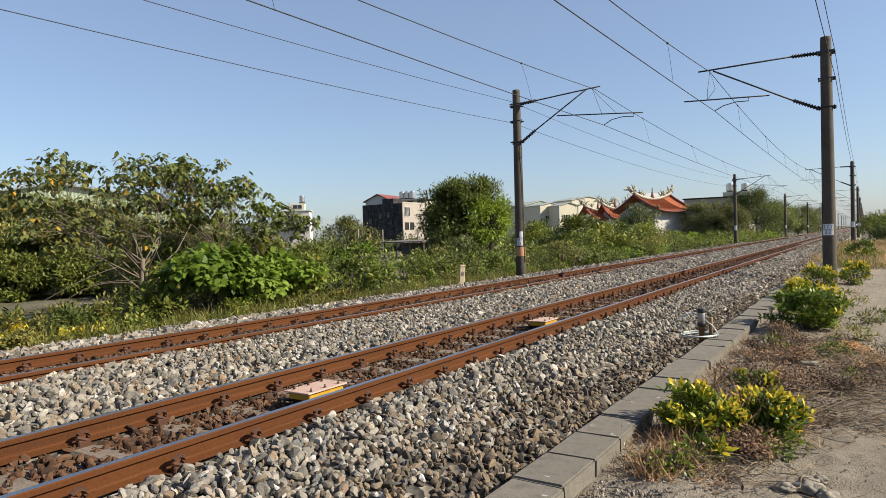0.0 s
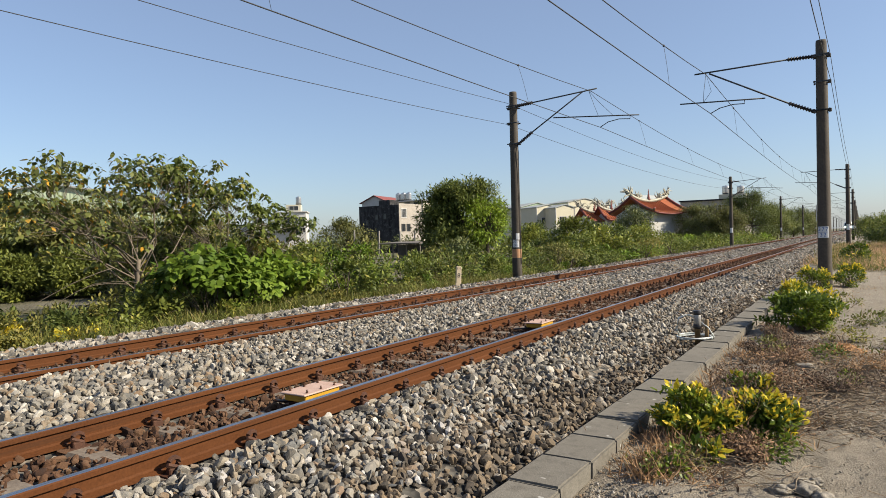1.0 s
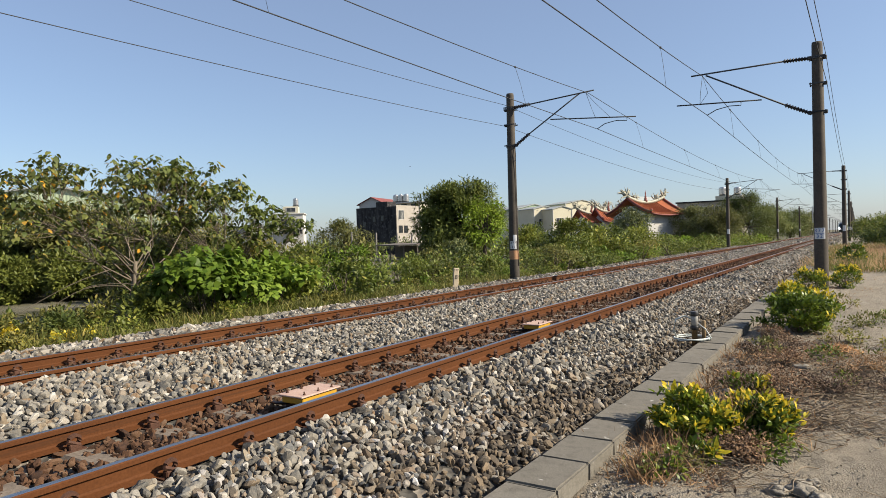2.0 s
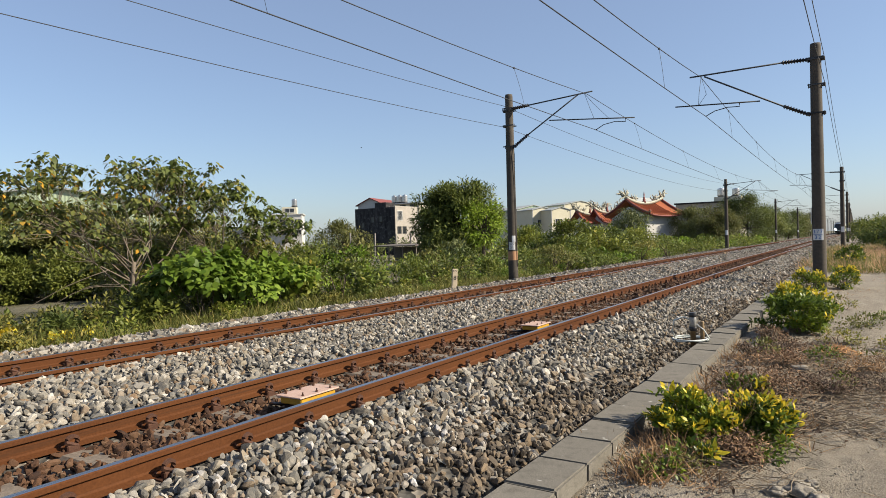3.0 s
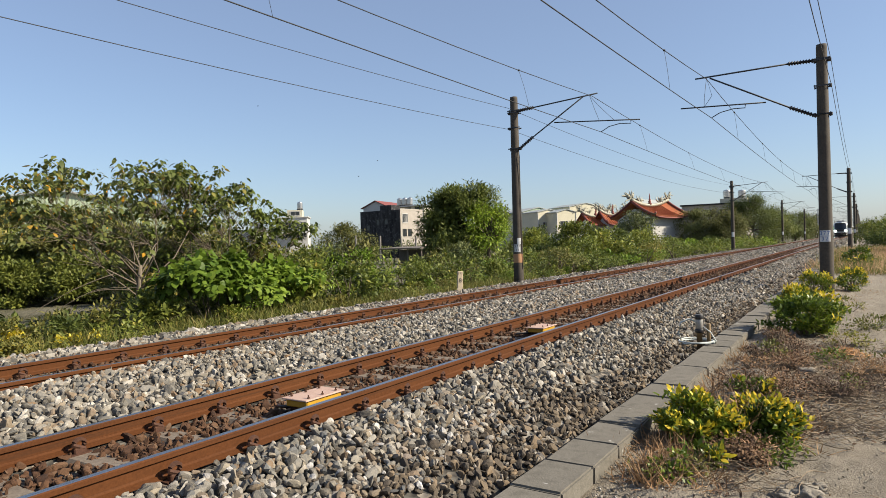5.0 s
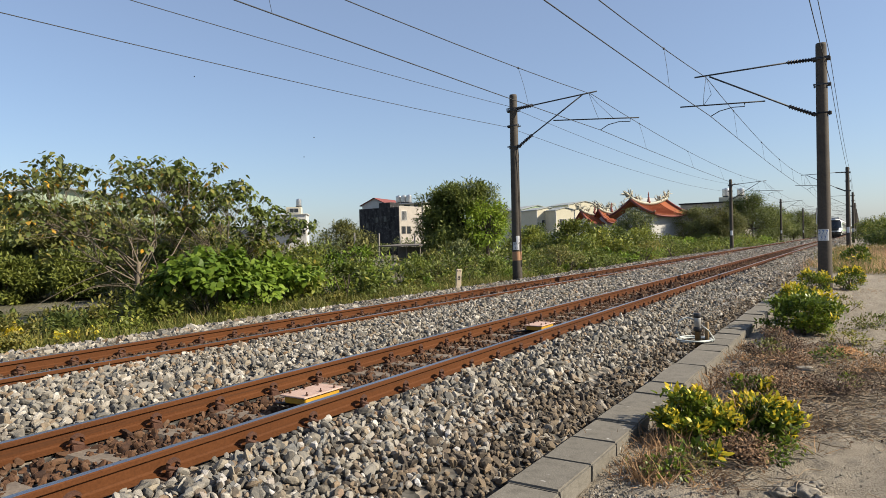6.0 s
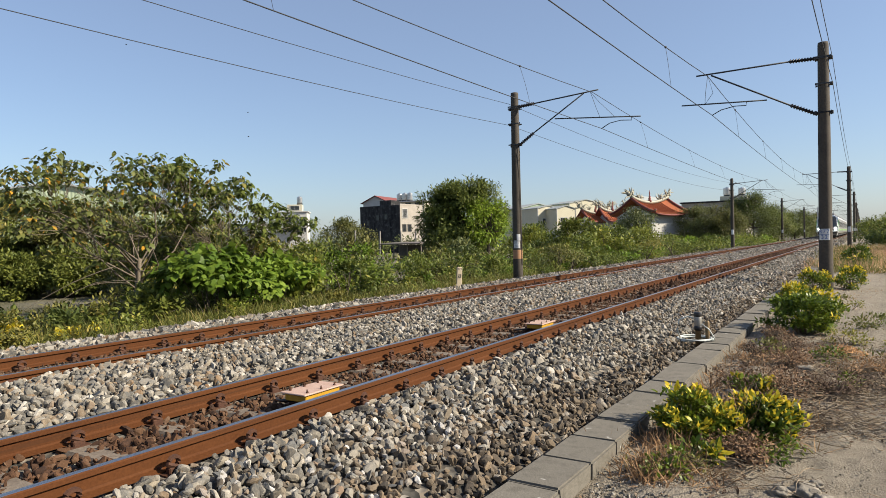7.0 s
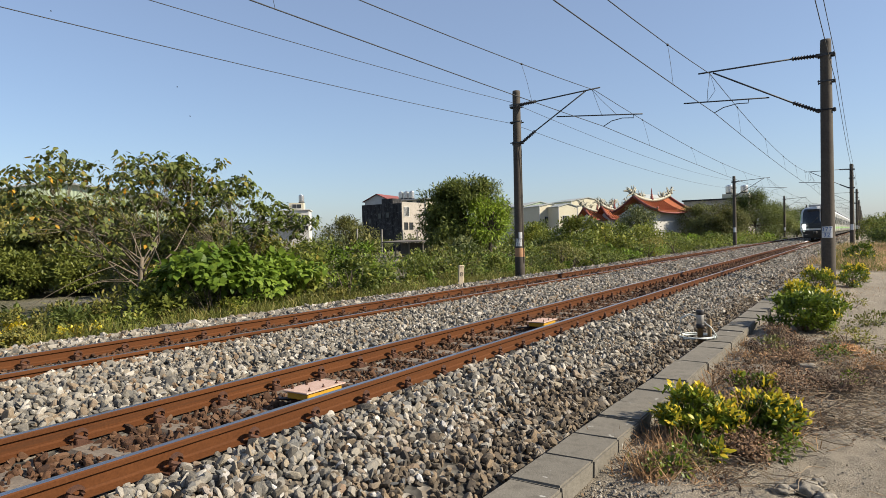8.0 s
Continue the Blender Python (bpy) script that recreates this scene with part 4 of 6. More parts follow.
def make_rocks():
    rg = np.random.default_rng(9)
    m_chalk = worn("pale_limestone", (0.17, 0.15, 0.12), (0.40, 0.36, 0.30), 14.0, 0.9, bump=0.6)
    for x, y, s in ((-0.36, 5.16, 0.19), (-0.50, 5.05, 0.13), (-0.24, 5.06, 0.12), (-0.18, 8.6, 0.14), (-1.25, 7.9, 0.12), (-0.62, 9.6, 0.24), (-0.3, 5.35, 0.09), (0.1, 9.2, 0.12)):
        bm = bmesh.new()
        bmesh.ops.create_icosphere(bm, subdivisions=3, radius=s / 2)
        for v in bm.verts:
            v.co *= 1 + 0.6 * noise.noise(v.co * 4 / s + Vector((x * 5, y, 0))) + 0.3 * noise.noise(v.co * 12 / s + Vector((x, y * 3, 0)))
            v.co.z *= 0.6
        tagged(part("rock", bm_mesh("rock", bm, m_chalk, True), None, pose(x, y, land_z(x, y) + s * 0.04, 0, 0, x * 200)), "pale rough stone half sunk in sand", "rock", "rocks on the verge")
    n = 1500
    x, y = rg.uniform(-1.6, 1.6, n), 4.6 + 10 * rg.uniform(0, 1, n) ** 1.5
    c = np.stack([x, y, np.interp(x, LAND_X, LAND_Z) + 0.02], -1)
    tagged(part("clods", stones("clods", c, rg.uniform(0.006, 0.024, n), M_GROUND, rg)), "small clods of dry earth on the verge", "clods", kind="stuff")
    n = 1500
    x, y = rg.uniform(-1.70, -1.1, n), rg.uniform(4.0, 5.5, n)
    x[1200:], y[1200:] = rg.uniform(-1.6, 1.2, 300), rg.uniform(5, 12, 300)
    c = np.stack([x, y, np.interp(x, LAND_X, LAND_Z) + 0.004], -1)
    me = stones("pebbles", c, rg.uniform(0.010, 0.034, n), M_STONE, rg)
    tagged(part("pebbles", me), "loose grey pebbles on the sand beside the kerb", "pebbles", kind="stuff")


make_rocks()

# ---- small things on the railway ----
M_YELLOW = worn("yellow_paint", (0.42, 0.22, 0.012), (0.60, 0.34, 0.02), 14.0, 0.6, bump=0.1)
M_PINK = worn("rust_dusted_cover", (0.44, 0.28, 0.22), (0.62, 0.45, 0.37), 10.0, 0.75, bump=0.15)
M_BRASS = worn("dull_tan_pipe", (0.20, 0.13, 0.06), (0.36, 0.25, 0.13), 20.0, 0.5, bump=0.1)
M_GREYMETAL = worn("scuffed_grey_metal", (0.30, 0.29, 0.27), (0.46, 0.44, 0.41), 20.0, 0.45, 0.4, 0.1)
M_HOSE = worn("pale_hose", (0.50, 0.55, 0.53), (0.68, 0.72, 0.70), 20.0, 0.5, bump=0)


def track_box(x, y):
    ob = thing("track_box", pose(x, y, -0.125), "yellow trackside sensor box with a pinkish bolted cover between the rails", "signal box", "sensor boxes in the track")
    part("case", bm_mesh("case", box_bm(0.25, 0.43, 0.06, 0.008, (0, 0, 0.055)), M_YELLOW), ob, None, "yellow painted case")
    part("cover", bm_mesh("cover", box_bm(0.29, 0.49, 0.014, 0.004, (0, 0, 0.117)), M_PINK), ob, None, "pinkish rust-dusted cover plate")
    part("foot", bm_mesh("foot", box_bm(0.4, 0.16, 0.085, 0.006, (-0.02, 0, -0.03)), M_CLIP), ob)
    bolt = lathe("bolt", [(0.012, 0), (0.012, 0.012), (0.006, 0.013), (0.006, 0.03)], M_CLIP, 6, False)
    for dx in (-0.1, 0.1):
        for dy in (-0.17, 0.0, 0.17):
            part("bolt", bolt, ob, pose(dx, dy, 0.13))
    part("cable", tube_mesh("cable", [[(-0.12, -0.1, 0.03), (-0.25, -0.14, 0.02), (-0.36, -0.1, 0.0), (-0.46, 0.02, -0.02)]], 0.014, M_INSUL, 6), ob)


track_box(-4.08, 4.18)
track_box(-4.1, 9.05)


def marker_post():
    m_cream = worn("cream_painted_concrete", (0.55, 0.44, 0.30), (0.70, 0.58, 0.42), 9.0, 0.8, bump=0.2)
    ob = thing("marker_post", pose(-11.3, 18.5, -0.45, 0, 3, 44), "cream concrete distance marker post beside the ballast", "marker post")
    bm = box_bm(0.17, 0.12, 0.80, 0.012)
    part("post", bm_mesh("post", bm, m_cream), ob)
    numerals(ob, "8", 0.2, M_BLACK, -0.062, 0.5)
    numerals(ob, "377", 0.09, M_BLACK, -0.062, 0.73)


marker_post()


def hose_pipes():
    ob = thing("stub_pipe", pose(-2.22, 10.94, -0.46), "short upright pipe with dark cap and coiled pale hose", "pipe")
    part("pipe", lathe("pipe", [(0.045, -0.1), (0.045, 0.2), (0.05, 0.2), (0.05, 0.44)], M_BRASS, 14), ob)
    part("sleeve", lathe("sleeve", [(0.052, 0.27), (0.056, 0.275), (0.056, 0.41), (0.052, 0.42)], M_GREYMETAL, 14), ob, None, "pale metal sleeve")
    part("cap", lathe("cap", [(0.058, 0.42), (0.060, 0.43), (0.060, 0.48), (0.054, 0.49), (0.02, 0.492)], M_INSUL, 14), ob, None, "black cap")
    part("clamp", lathe("clamp", [(0.058, 0.20), (0.066, 0.21), (0.066, 0.26), (0.058, 0.27)], M_INSUL, 14), ob)
    part("pipe", lathe("pipe", [(0.032, -0.1), (0.032, 0.34), (0.028, 0.35)], M_BRASS, 12), ob, pose(0.13, 0.05, 0))
    r = random.Random(2)
    path = []
    for i in range(44):
        a = 0.36 * i
        rr = 0.27 + 0.03 * math.sin(i * 0.7)
        path.append((rr * math.cos(a) - 0.06, rr * 0.9 * math.sin(a), 0.05 + 0.012 * math.sin(i * 0.5) + i * 0.0006))
    path += [(-0.3, -0.1, 0.2), (-0.28, -0.05, 0.36), (-0.15, 0.0, 0.42), (-0.06, 0.0, 0.38)]
    part("hose", tube_mesh("hose", [path], 0.012, M_HOSE, 6), ob, None, "pale coiled hose")
    part("hose", tube_mesh("hose", [[(0.06, 0, 0.3), (0.16, 0.02, 0.22), (0.24, 0.03, 0.08), (0.22, 0.06, 0.03)]], 0.01, M_HOSE, 6), ob, None, "pale coiled hose")


hose_pipes()
# ---- plants beyond the tracks ----


def lanky_tree(trunk, tips, seed, label, size, per, mat, fork):
    """A thin-limbed tree: a short trunk forks into limbs that end in whorls of drooping leaves."""
    rng = np.random.default_rng(seed)
    x, y = trunk
    z0 = land_z(x, y) - 0.05
    ob = thing("tree", pose(x, y, z0), label, "tree", "trees beyond the tracks")
    tips = tips - np.array([x, y, z0])
    top = Vector((0.08, 0.1, fork))
    part("trunk", tube_mesh("trunk", [[(0, 0, 0), (0.03, 0.02, fork * 0.5), top]], [0.075, 0.06, 0.045], M_PALE, 9), ob)
    v, f = [], []
    left = list(range(len(tips)))
    rng.shuffle(left)
    while left:
        seed_tip = tips[left[0]]
        g = sorted(left, key=lambda i: float(np.linalg.norm(tips[i] - seed_tip)))[:14]
        left = [i for i in left if i not in g]
        mean = Vector(tips[g].mean(0))
        start = top * float(rng.uniform(0.55, 1.0))
        knee = start.lerp(mean, 0.62) + Vector(rng.normal(0, 0.18, 3)) + Vector((0, 0, 0.12))
        mid = start.lerp(knee, 0.5) + Vector(rng.normal(0, 0.14, 3)) + Vector((0, 0, -0.08))
        tv, tf = tube([[start, mid, knee]], [0.024, 0.015, 0.009], 6)
        o = len(v)
        v += tv
        f += [tuple(i + o for i in q) for q in tf]
        for i in g:
            b = Vector(tips[i])
            m = knee.lerp(b, 0.5) + Vector(rng.normal(0, 0.07, 3)) + Vector((0, 0, -0.05))
            tv, tf = tube([[knee, m, b]], [0.008, 0.005, 0.003], 5)
            o = len(v)
            v += tv
            f += [tuple(j + o for j in q) for q in tf]
    part("branchwork", mesh_of("branchwork", v, f, M_PALE, True), ob)
    n = len(tips)
    a = rng.uniform(0, 2 * math.pi, (n, per))
    reach = rng.uniform(0.02, 0.15, (n, per))
    base = tips[:, None] + np.stack([np.cos(a) * reach, np.sin(a) * reach, rng.normal(0, 0.07, (n, per))], -1)
    ax = np.stack([np.cos(a), np.sin(a), rng.uniform(-1.0, 0.1, (n, per))], -1)
    base, ax = base.reshape(-1, 3), ax.reshape(-1, 3)
    L = size * rng.uniform(0.6, 1.25, len(base))
    part("crown", leaf_mesh("crown", base, ax, np.array([0, 0, 1.0]) + unit(len(base), rng) * 0.35, L, L * 0.6, mat, rng, 0.4), ob)


def tip_cloud(seed, n, y0, y1, x0, x1, ys, tops, low):
    """Branch tips under a crown's outline: tops gives its height along y."""
    r = np.random.default_rng(seed)
    y = r.uniform(y0, y1, n)
    x = r.uniform(x0, x1, n)
    t = np.interp(y, ys, tops) + np.array([0.75 * noise.noise((float(q) * 1.6, seed, 0)) for q in y]) - 0.18
    z = low + (t - low) * r.uniform(0, 1, n) ** 0.55
    k = n // 4
    z[:k] = t[:k] - r.uniform(0, 0.25, k)
    return np.stack([x, y, z], -1)


CROWN_Y = [5.4, 6.4, 7.2, 7.9, 8.6, 9.2, 9.8, 10.6, 11.4, 12.4, 13.3, 14.4, 15.2]
CROWN_Z = [2.4, 2.85, 3.25, 3.35, 2.95, 3.0, 3.35, 3.6, 3.65, 3.15, 3.0, 2.7, 2.2]
lanky_tree((-15.0, 9.35), tip_cloud(51, 205, 6.4, 12.0, -16.8, -14.0, CROWN_Y, CROWN_Z, 0.9), 51, "thin-limbed tree with drooping leaves, some turned yellow", 0.15, 18, L_TREE, 1.8)
lanky_tree((-15.8, 12.4), tip_cloud(52, 210, 10.0, 15.6, -17.0, -14.6, CROWN_Y, CROWN_Z, 0.9), 52, "slender leafy tree with drooping dark green leaves", 0.16, 20, L_GREEN, 0.8)

# broad-leaved bright shrub in front of the trees
shrub((-12.8, 9.9), (0.8, 1.25, 0.98), 210, 11, 0.185, L_BRIGHT, "bright green shrub with broad hanging leaves", 61, 0.75, droop=0.6, spread=0.2, lift=1.0, inner=0.6, low=-0.1)
shrub((-12.8, 11.8), (0.85, 1.3, 0.75), 180, 11, 0.18, L_BRIGHT, "bright green shrub with broad leaves", 62, 0.7, droop=0.55, spread=0.2, inner=0.6, low=-0.1, lift=1.05)
shrub((-13.6, 13.3), (1.0, 1.4, 0.75), 150, 13, 0.16, L_GREEN, "green shrub with broad leaves", 64, 0.55, droop=0.4, spread=0.24, inner=0.55, low=-0.1)
shrub((-13.9, 10.6), (0.9, 1.6, 0.6), 120, 13, 0.15, L_DARK, "dark leafy shrub under the trees", 65, 0.5)
shrub((-13.3, 8.4), (0.8, 0.9, 0.5), 90, 12, 0.15, L_DARK, "dark leafy shrub under the trees", 63, 0.5)


def thicket():
    r = random.Random(70)
    # close behind the ballast, then further and further off; heights follow the thicket's outline
    ys = [4, 7, 10, 13.5, 15, 17, 20, 24, 27, 31, 38, 48, 60, 80, 110]
    hs = [1.3, 1.5, 1.9, 2.5, 2.6, 2.2, 1.6, 1.5, 1.7, 2.1, 2.0, 2.0, 1.9, 1.8, 1.7]
    k = 0
    mats = [L_GREEN, L_DARK, L_GREEN, L_OLIVE, L_GREEN, L_BRIGHT]
    names = {L_GREEN.name: "green", L_DARK.name: "dark green", L_OLIVE.name: "olive green", L_BRIGHT.name: "bright green"}
    y = 13.2
    while y < 120:
        far = max(0.0, (y - 14) / 100)
        for row in range(3):
            x = -13.1 - row * (1.9 + 3 * far) - r.uniform(0, 1.2)
            h = float(np.interp(y, ys, hs)) * r.uniform(0.6, 1.1) * (1.0 if row else 0.85)
            w = r.uniform(0.9, 1.4) * (1 + 1.6 * far)
            m = r.choice(mats)
            size = r.uniform(0.10, 0.16) + 0.2 * far
            shrub((x, y + r.uniform(-0.6, 0.6)), (w, w * 1.15, h / 1.9), int(66 - 16 * far), (22 if y < 40 else 13) if row < 2 else 11, size * (1.0 if row < 2 else 1.35), m, names[m.name] + " wild shrub in the thicket beside the railway", 700 + k, r.choice((0.35, 0.5, 0.65)), group="thicket shrubs", droop=r.choice((0.0, 0.15, 0.3)), spread=0.2 + 0.5 * far, k=6, inner=0.5)
            k += 1
        y += 1.75 * (1 + 2.6 * far)
    # thicket behind the left clearing
    for x, y, w, h in ((-33.5, 12.6, 2.6, 5.0), (-35, 15.5, 2.6, 5.0), (-31.5, 16.2, 2.4, 4.4), (-33, 18.5, 2.6, 4.6), (-30, 18.6, 2.2, 3.6), (-29, 20.8, 2.2, 3.6), (-26.5, 18.2, 1.8, 2.7), (-25.5, 16.3, 1.2, 1.5), (-30.5, 13.4, 1.6, 2.0), (-29.0, 15.2, 1.6, 2.2), (-28.0, 16.6, 1.5, 2.2), (-33.5, 14.5, 2.0, 2.6), (-20.5, 13.5, 1.7, 3.4), (-22, 16.5, 2.2, 3.6), (-24.5, 19.0, 2.2, 3.6), (-36.5, 17.5, 2.6, 5.0), (-19.5, 15.4, 1.8, 3.4), (-18.6, 12.2, 1.3, 3.0), (-17.8, 12.2, 1.4, 2.6), (-17.4, 14.6, 1.3, 2.3)):
        far_off = x < -25
        shrub((x, y), (w, w, h / 1.9), 420 if far_off else 240, 22 if far_off else 16, 0.2 if far_off else 0.15, r.choice((L_OLIVE, L_DARK, L_OLIVE)), "olive green tangled shrub behind a clearing", 800 + k, 0.4, group="thicket shrubs", spread=0.3, k=12)
        k += 1
    for x, y, w, h in ((-14.6, 6.1, 0.7, 0.8), (-14.0, 8.0, 0.6, 0.9), (-14.4, 7.1, 0.7, 0.8), (-13.6, 7.2, 0.6, 0.6), (-15.4, 9.9, 0.8, 1.7), (-15.9, 10.6, 0.9, 2.0), (-14.4, 9.6, 0.6, 1.2)):
        shrub((x, y), (w, w, h / 1.9), 80, 14, 0.13, r.choice((L_OLIVE, L_GREEN, L_OLIVE, L_DARK)), "tangled olive shrub under the trees", 850 + k, 0.4, group="thicket shrubs", spread=0.22, k=10, inner=0.3)
        k += 1
    for x, y, h in ((-17.0, 43, 3.3), (-16.6, 47, 3.5), (-15.6, 44.5, 3.0), (-24, 50, 3.4), (-21, 52, 3.2), (-19.2, 58, 3.0), (-26.5, 57, 3.6), (-17.2, 63, 2.9), (-22.5, 64, 3.4), (-18.5, 45, 2.6), (-30, 66, 3.6), (-34, 70, 3.6), (-20, 72, 3.2), (-16.5, 54, 2.5), (-27, 74, 3.4), (-15.8, 40, 2.3)):
        shrub((x, y), (2.0, 2.0, h / 1.9), 130, 20, 0.26, r.choice((L_DARK, L_GREEN, L_DARK)), "tall dark shrub in the thicket", 870 + k, 0.45, group="thicket shrubs", spread=0.45, k=6)
        k += 1
    for x, y, w, h in ((-12.5, 5.4, 0.5, 0.55), (-13.0, 4.6, 0.55, 0.65), (-12.3, 6.6, 0.4, 0.4), (-12.2, 4.7, 0.4, 0.5)):
        ob, c, rng = shrub((x, y), (w, w, h / 1.9), 60, 10, 0.1, L_GRASS, "low weeds with yellow flowers beside the ballast", 820 + k, 0.35, "weeds", spread=0.12, name="flowering_weed")
        tagged(part("blossom", foliage("blossom", c[c[:, 2] > np.median(c[:, 2])], 0.12, 9, 0.08, 0.7, L_YELLOW, rng, -0.1), ob, None, "small yellow flowers"), kind="stuff")
        k += 1
    # bare branches hanging under the left tree
    ob = thing("dead_branch", pose(-14.3, 8.6, -0.8), "tangle of bare grey branches under a tree", "branches")
    paths = []
    for i in range(9):
        p, a, e = Vector((r.uniform(-0.3, 0.3), r.uniform(-0.3, 0.6), r.uniform(0.9, 1.9))), r.uniform(2.6, 5.2), r.uniform(-0.2, 0.3)
        path = [p.copy()]
        for q in range(7):
            e -= r.uniform(0.02, 0.16)
            a += r.gauss(0, 0.18)
            p = p + Vector((0.1 * math.cos(a), 0.3 * math.sin(a), 0.26 * e))
            path.append(p.copy())
        paths.append(path)
    for path in paths:
        part("branch", tube_mesh("branch", [path], [0.012, 0.011, 0.010, 0.009, 0.007, 0.006, 0.005, 0.003], M_BARK, 5), ob)
    # low weeds along the ballast edge
    for i in range(26):
        y = 4.2 + 1.05 * i + r.uniform(-0.4, 0.4)
        w = r.uniform(0.35, 0.65)
        shrub((-12.0 - r.uniform(0, 1.1), y), (w, w * 1.3, r.uniform(0.2, 0.42)), 40, 16, 0.085, r.choice((L_GREEN, L_GRASS, L_BRIGHT, L_OLIVE)), "low green weeds at the edge of the ballast", 1200 + i, 0.45, "weeds", "weeds at the ballast edge", spread=0.12, name="weed", k=4)
    # behind the thicket, to the houses
    for i in range(36):
        y = r.uniform(24, 105)
        x = -r.uniform(20, 24 + y * 0.72)
        w = r.uniform(1.8, 3.2)
        if 0.66 < -x / y < 0.84 and y < 68:
            continue
        shrub((x, y), (w, w, r.uniform(1.0, 1.35)), 75, 11, 0.34, r.choice((L_GREEN, L_FAR, L_OLIVE)), "wild shrub in the overgrown field", 900 + i, 0.45, group="field shrubs", spread=0.5, k=4)


thicket()


def round_tree(at, rad, height, n, per, size, mat, label, seed, spread=0.5):
    rng = np.random.default_rng(seed)
    x, y = at
    ob = thing("tree", pose(x, y, land_z(x, y) - 0.05), label, "tree", "trees beyond the tracks")
    cz = height - rad[2]
    c = clumps(rad, int(n * 2.0), rng, 0.5, -0.85, 0.45, 1.4) + np.array([0, 0, cz])
    part("trunk", tube_mesh("trunk", [[(0, 0, 0), (0.1, 0, cz * 0.4), (0.05, 0.1, cz * 0.8)]], [0.22, 0.17, 0.13], M_BARK, 9), ob)
    part("branchwork", stems("branchwork", c, 24, rng, 0.09, M_BARK, (0.05, 0.1, cz * 0.7)), ob)
    part("crown", foliage("crown", c, spread, per, size * 0.85, 0.32, mat, rng, 0.3, centre=(0, 0, cz), simple=True), ob)


round_tree((-26.9, 45.0), (3.5, 3.45, 3.15), 6.85, 430, 36, 0.42, L_DARK, "dense round tree with long dark green leaves", 101, 0.6)
round_tree((-24.2, 44.0), (1.5, 1.7, 2.6), 5.9, 110, 20, 0.34, L_BRIGHT, "lighter green tree beside a dense dark tree", 102, 0.6)
round_tree((-22.3, 110.0), (3.6, 3.6, 3.0), 6.4, 210, 44, 0.34, L_FAR, "grey-green tree beside the railway", 103, 0.8)
round_tree((-18.0, 108.0), (3.0, 3.3, 2.9), 5.9, 190, 44, 0.34, L_OLIVE, "olive green tree beside the railway", 104, 0.8)
round_tree((-16.0, 125.0), (4.2, 4.2, 4.2), 8.5, 260, 46, 0.34, L_DARK, "dark green tree beside the railway", 105, 0.9)
round_tree((-15.5, 142.0), (3.6, 4.0, 3.7), 7.4, 220, 44, 0.34, L_DARK, "dark green tree beside the railway", 106, 0.9)
round_tree((-16.0, 165.0), (4.0, 5.0, 3.9), 7.6, 200, 44, 0.36, L_DARK, "dark green tree beside the railway", 107, 0.9)
round_tree((-14.6, 190.0), (3.8, 5.0, 3.8), 7.4, 170, 40, 0.40, L_DARK, "dark green tree beside the railway", 113, 0.9)
round_tree((-14.2, 222.0), (4.0, 5.0, 3.8), 7.4, 150, 36, 0.45, L_FAR, "distant dark green tree beside the railway", 114, 1.0)
round_tree((-14.0, 265.0), (4.4, 6.0, 4.0), 7.8, 140, 34, 0.5, L_FAR, "distant dark green tree beside the railway", 115, 1.1)
round_tree((-28.5, 98.0), (3.0, 2.6, 2.4), 5.8, 130, 18, 0.5, L_FAR, "grey-green tree before a temple", 108, 0.8)
round_tree((-61.5, 70.0), (3.4, 3.4, 2.6), 5.4, 150, 18, 0.5, L_OLIVE, "olive green tree near the houses", 109, 0.8)
round_tree((4.2, 60.0), (3.0, 3.0, 1.5), 2.9, 190, 18, 0.4, L_GREEN, "spreading green bush in dry grass", 110, 0.7)
round_tree((2.7, 78.0), (2.8, 3.0, 1.5), 2.8, 150, 18, 0.45, L_GREEN, "spreading green bush in dry grass", 111, 0.7)
round_tree((8.5, 95.0), (3.0, 3.0, 3.0), 6.5, 160, 18, 0.5, L_DARK, "dark tree beyond the dry grass", 112, 0.8)


round_tree((1.6, 112.0), (2.6, 3.0, 1.7), 3.2, 110, 24, 0.36, L_GREEN, "spreading green bush in dry grass", 116, 0.7)
round_tree((5.0, 138.0), (3.4, 3.4, 2.2), 4.3, 120, 24, 0.4, L_FAR, "distant tree beyond the dry grass", 117, 0.8)
round_tree((1.8, 172.0), (3.2, 4.0, 2.0), 4.0, 110, 24, 0.45, L_FAR, "distant tree beyond the dry grass", 118, 0.8)


def far_woods():
    rng = np.random.default_rng(130)
    n = 420
    x = np.concatenate([rng.uniform(-420, -60, 300), rng.uniform(10, 120, 120)])
    y = np.concatenate([rng.uniform(170, 420, 300), rng.uniform(150, 420, 120)])
    c = np.stack([x, y, rng.uniform(0.3, 4.2, n)], -1)
    me = foliage("far_woods", c, 3.0, 34, 1.3, 0.5, L_FAR, rng, 0.1, centre=(-200, 300, -40), simple=True)
    tagged(part("far_woods", me), "distant low belt of trees", "woods", kind="stuff")


far_woods()
# ---- buildings ----


def stained_mat():
    m = Mat("black_stained_wall", 0.9, spec=0.2)
    run, spot = m.noise(0.9, 5.0, 0.7, stretch=(1.6, 1.6, 0.35)), m.noise(2.4, 6.0, 0.75)
    c = m.ramp(run, [(0.35, (0.010, 0.010, 0.012)), (0.7, (0.055, 0.054, 0.056))])
    c = m.mix(m.ramp(spot, [(0.54, (0, 0, 0)), (0.66, (0.5, 0.5, 0.5))]), c, (0.17, 0.17, 0.175))
    return m.colour(c).bump(spot, 0.3, 0.03).m


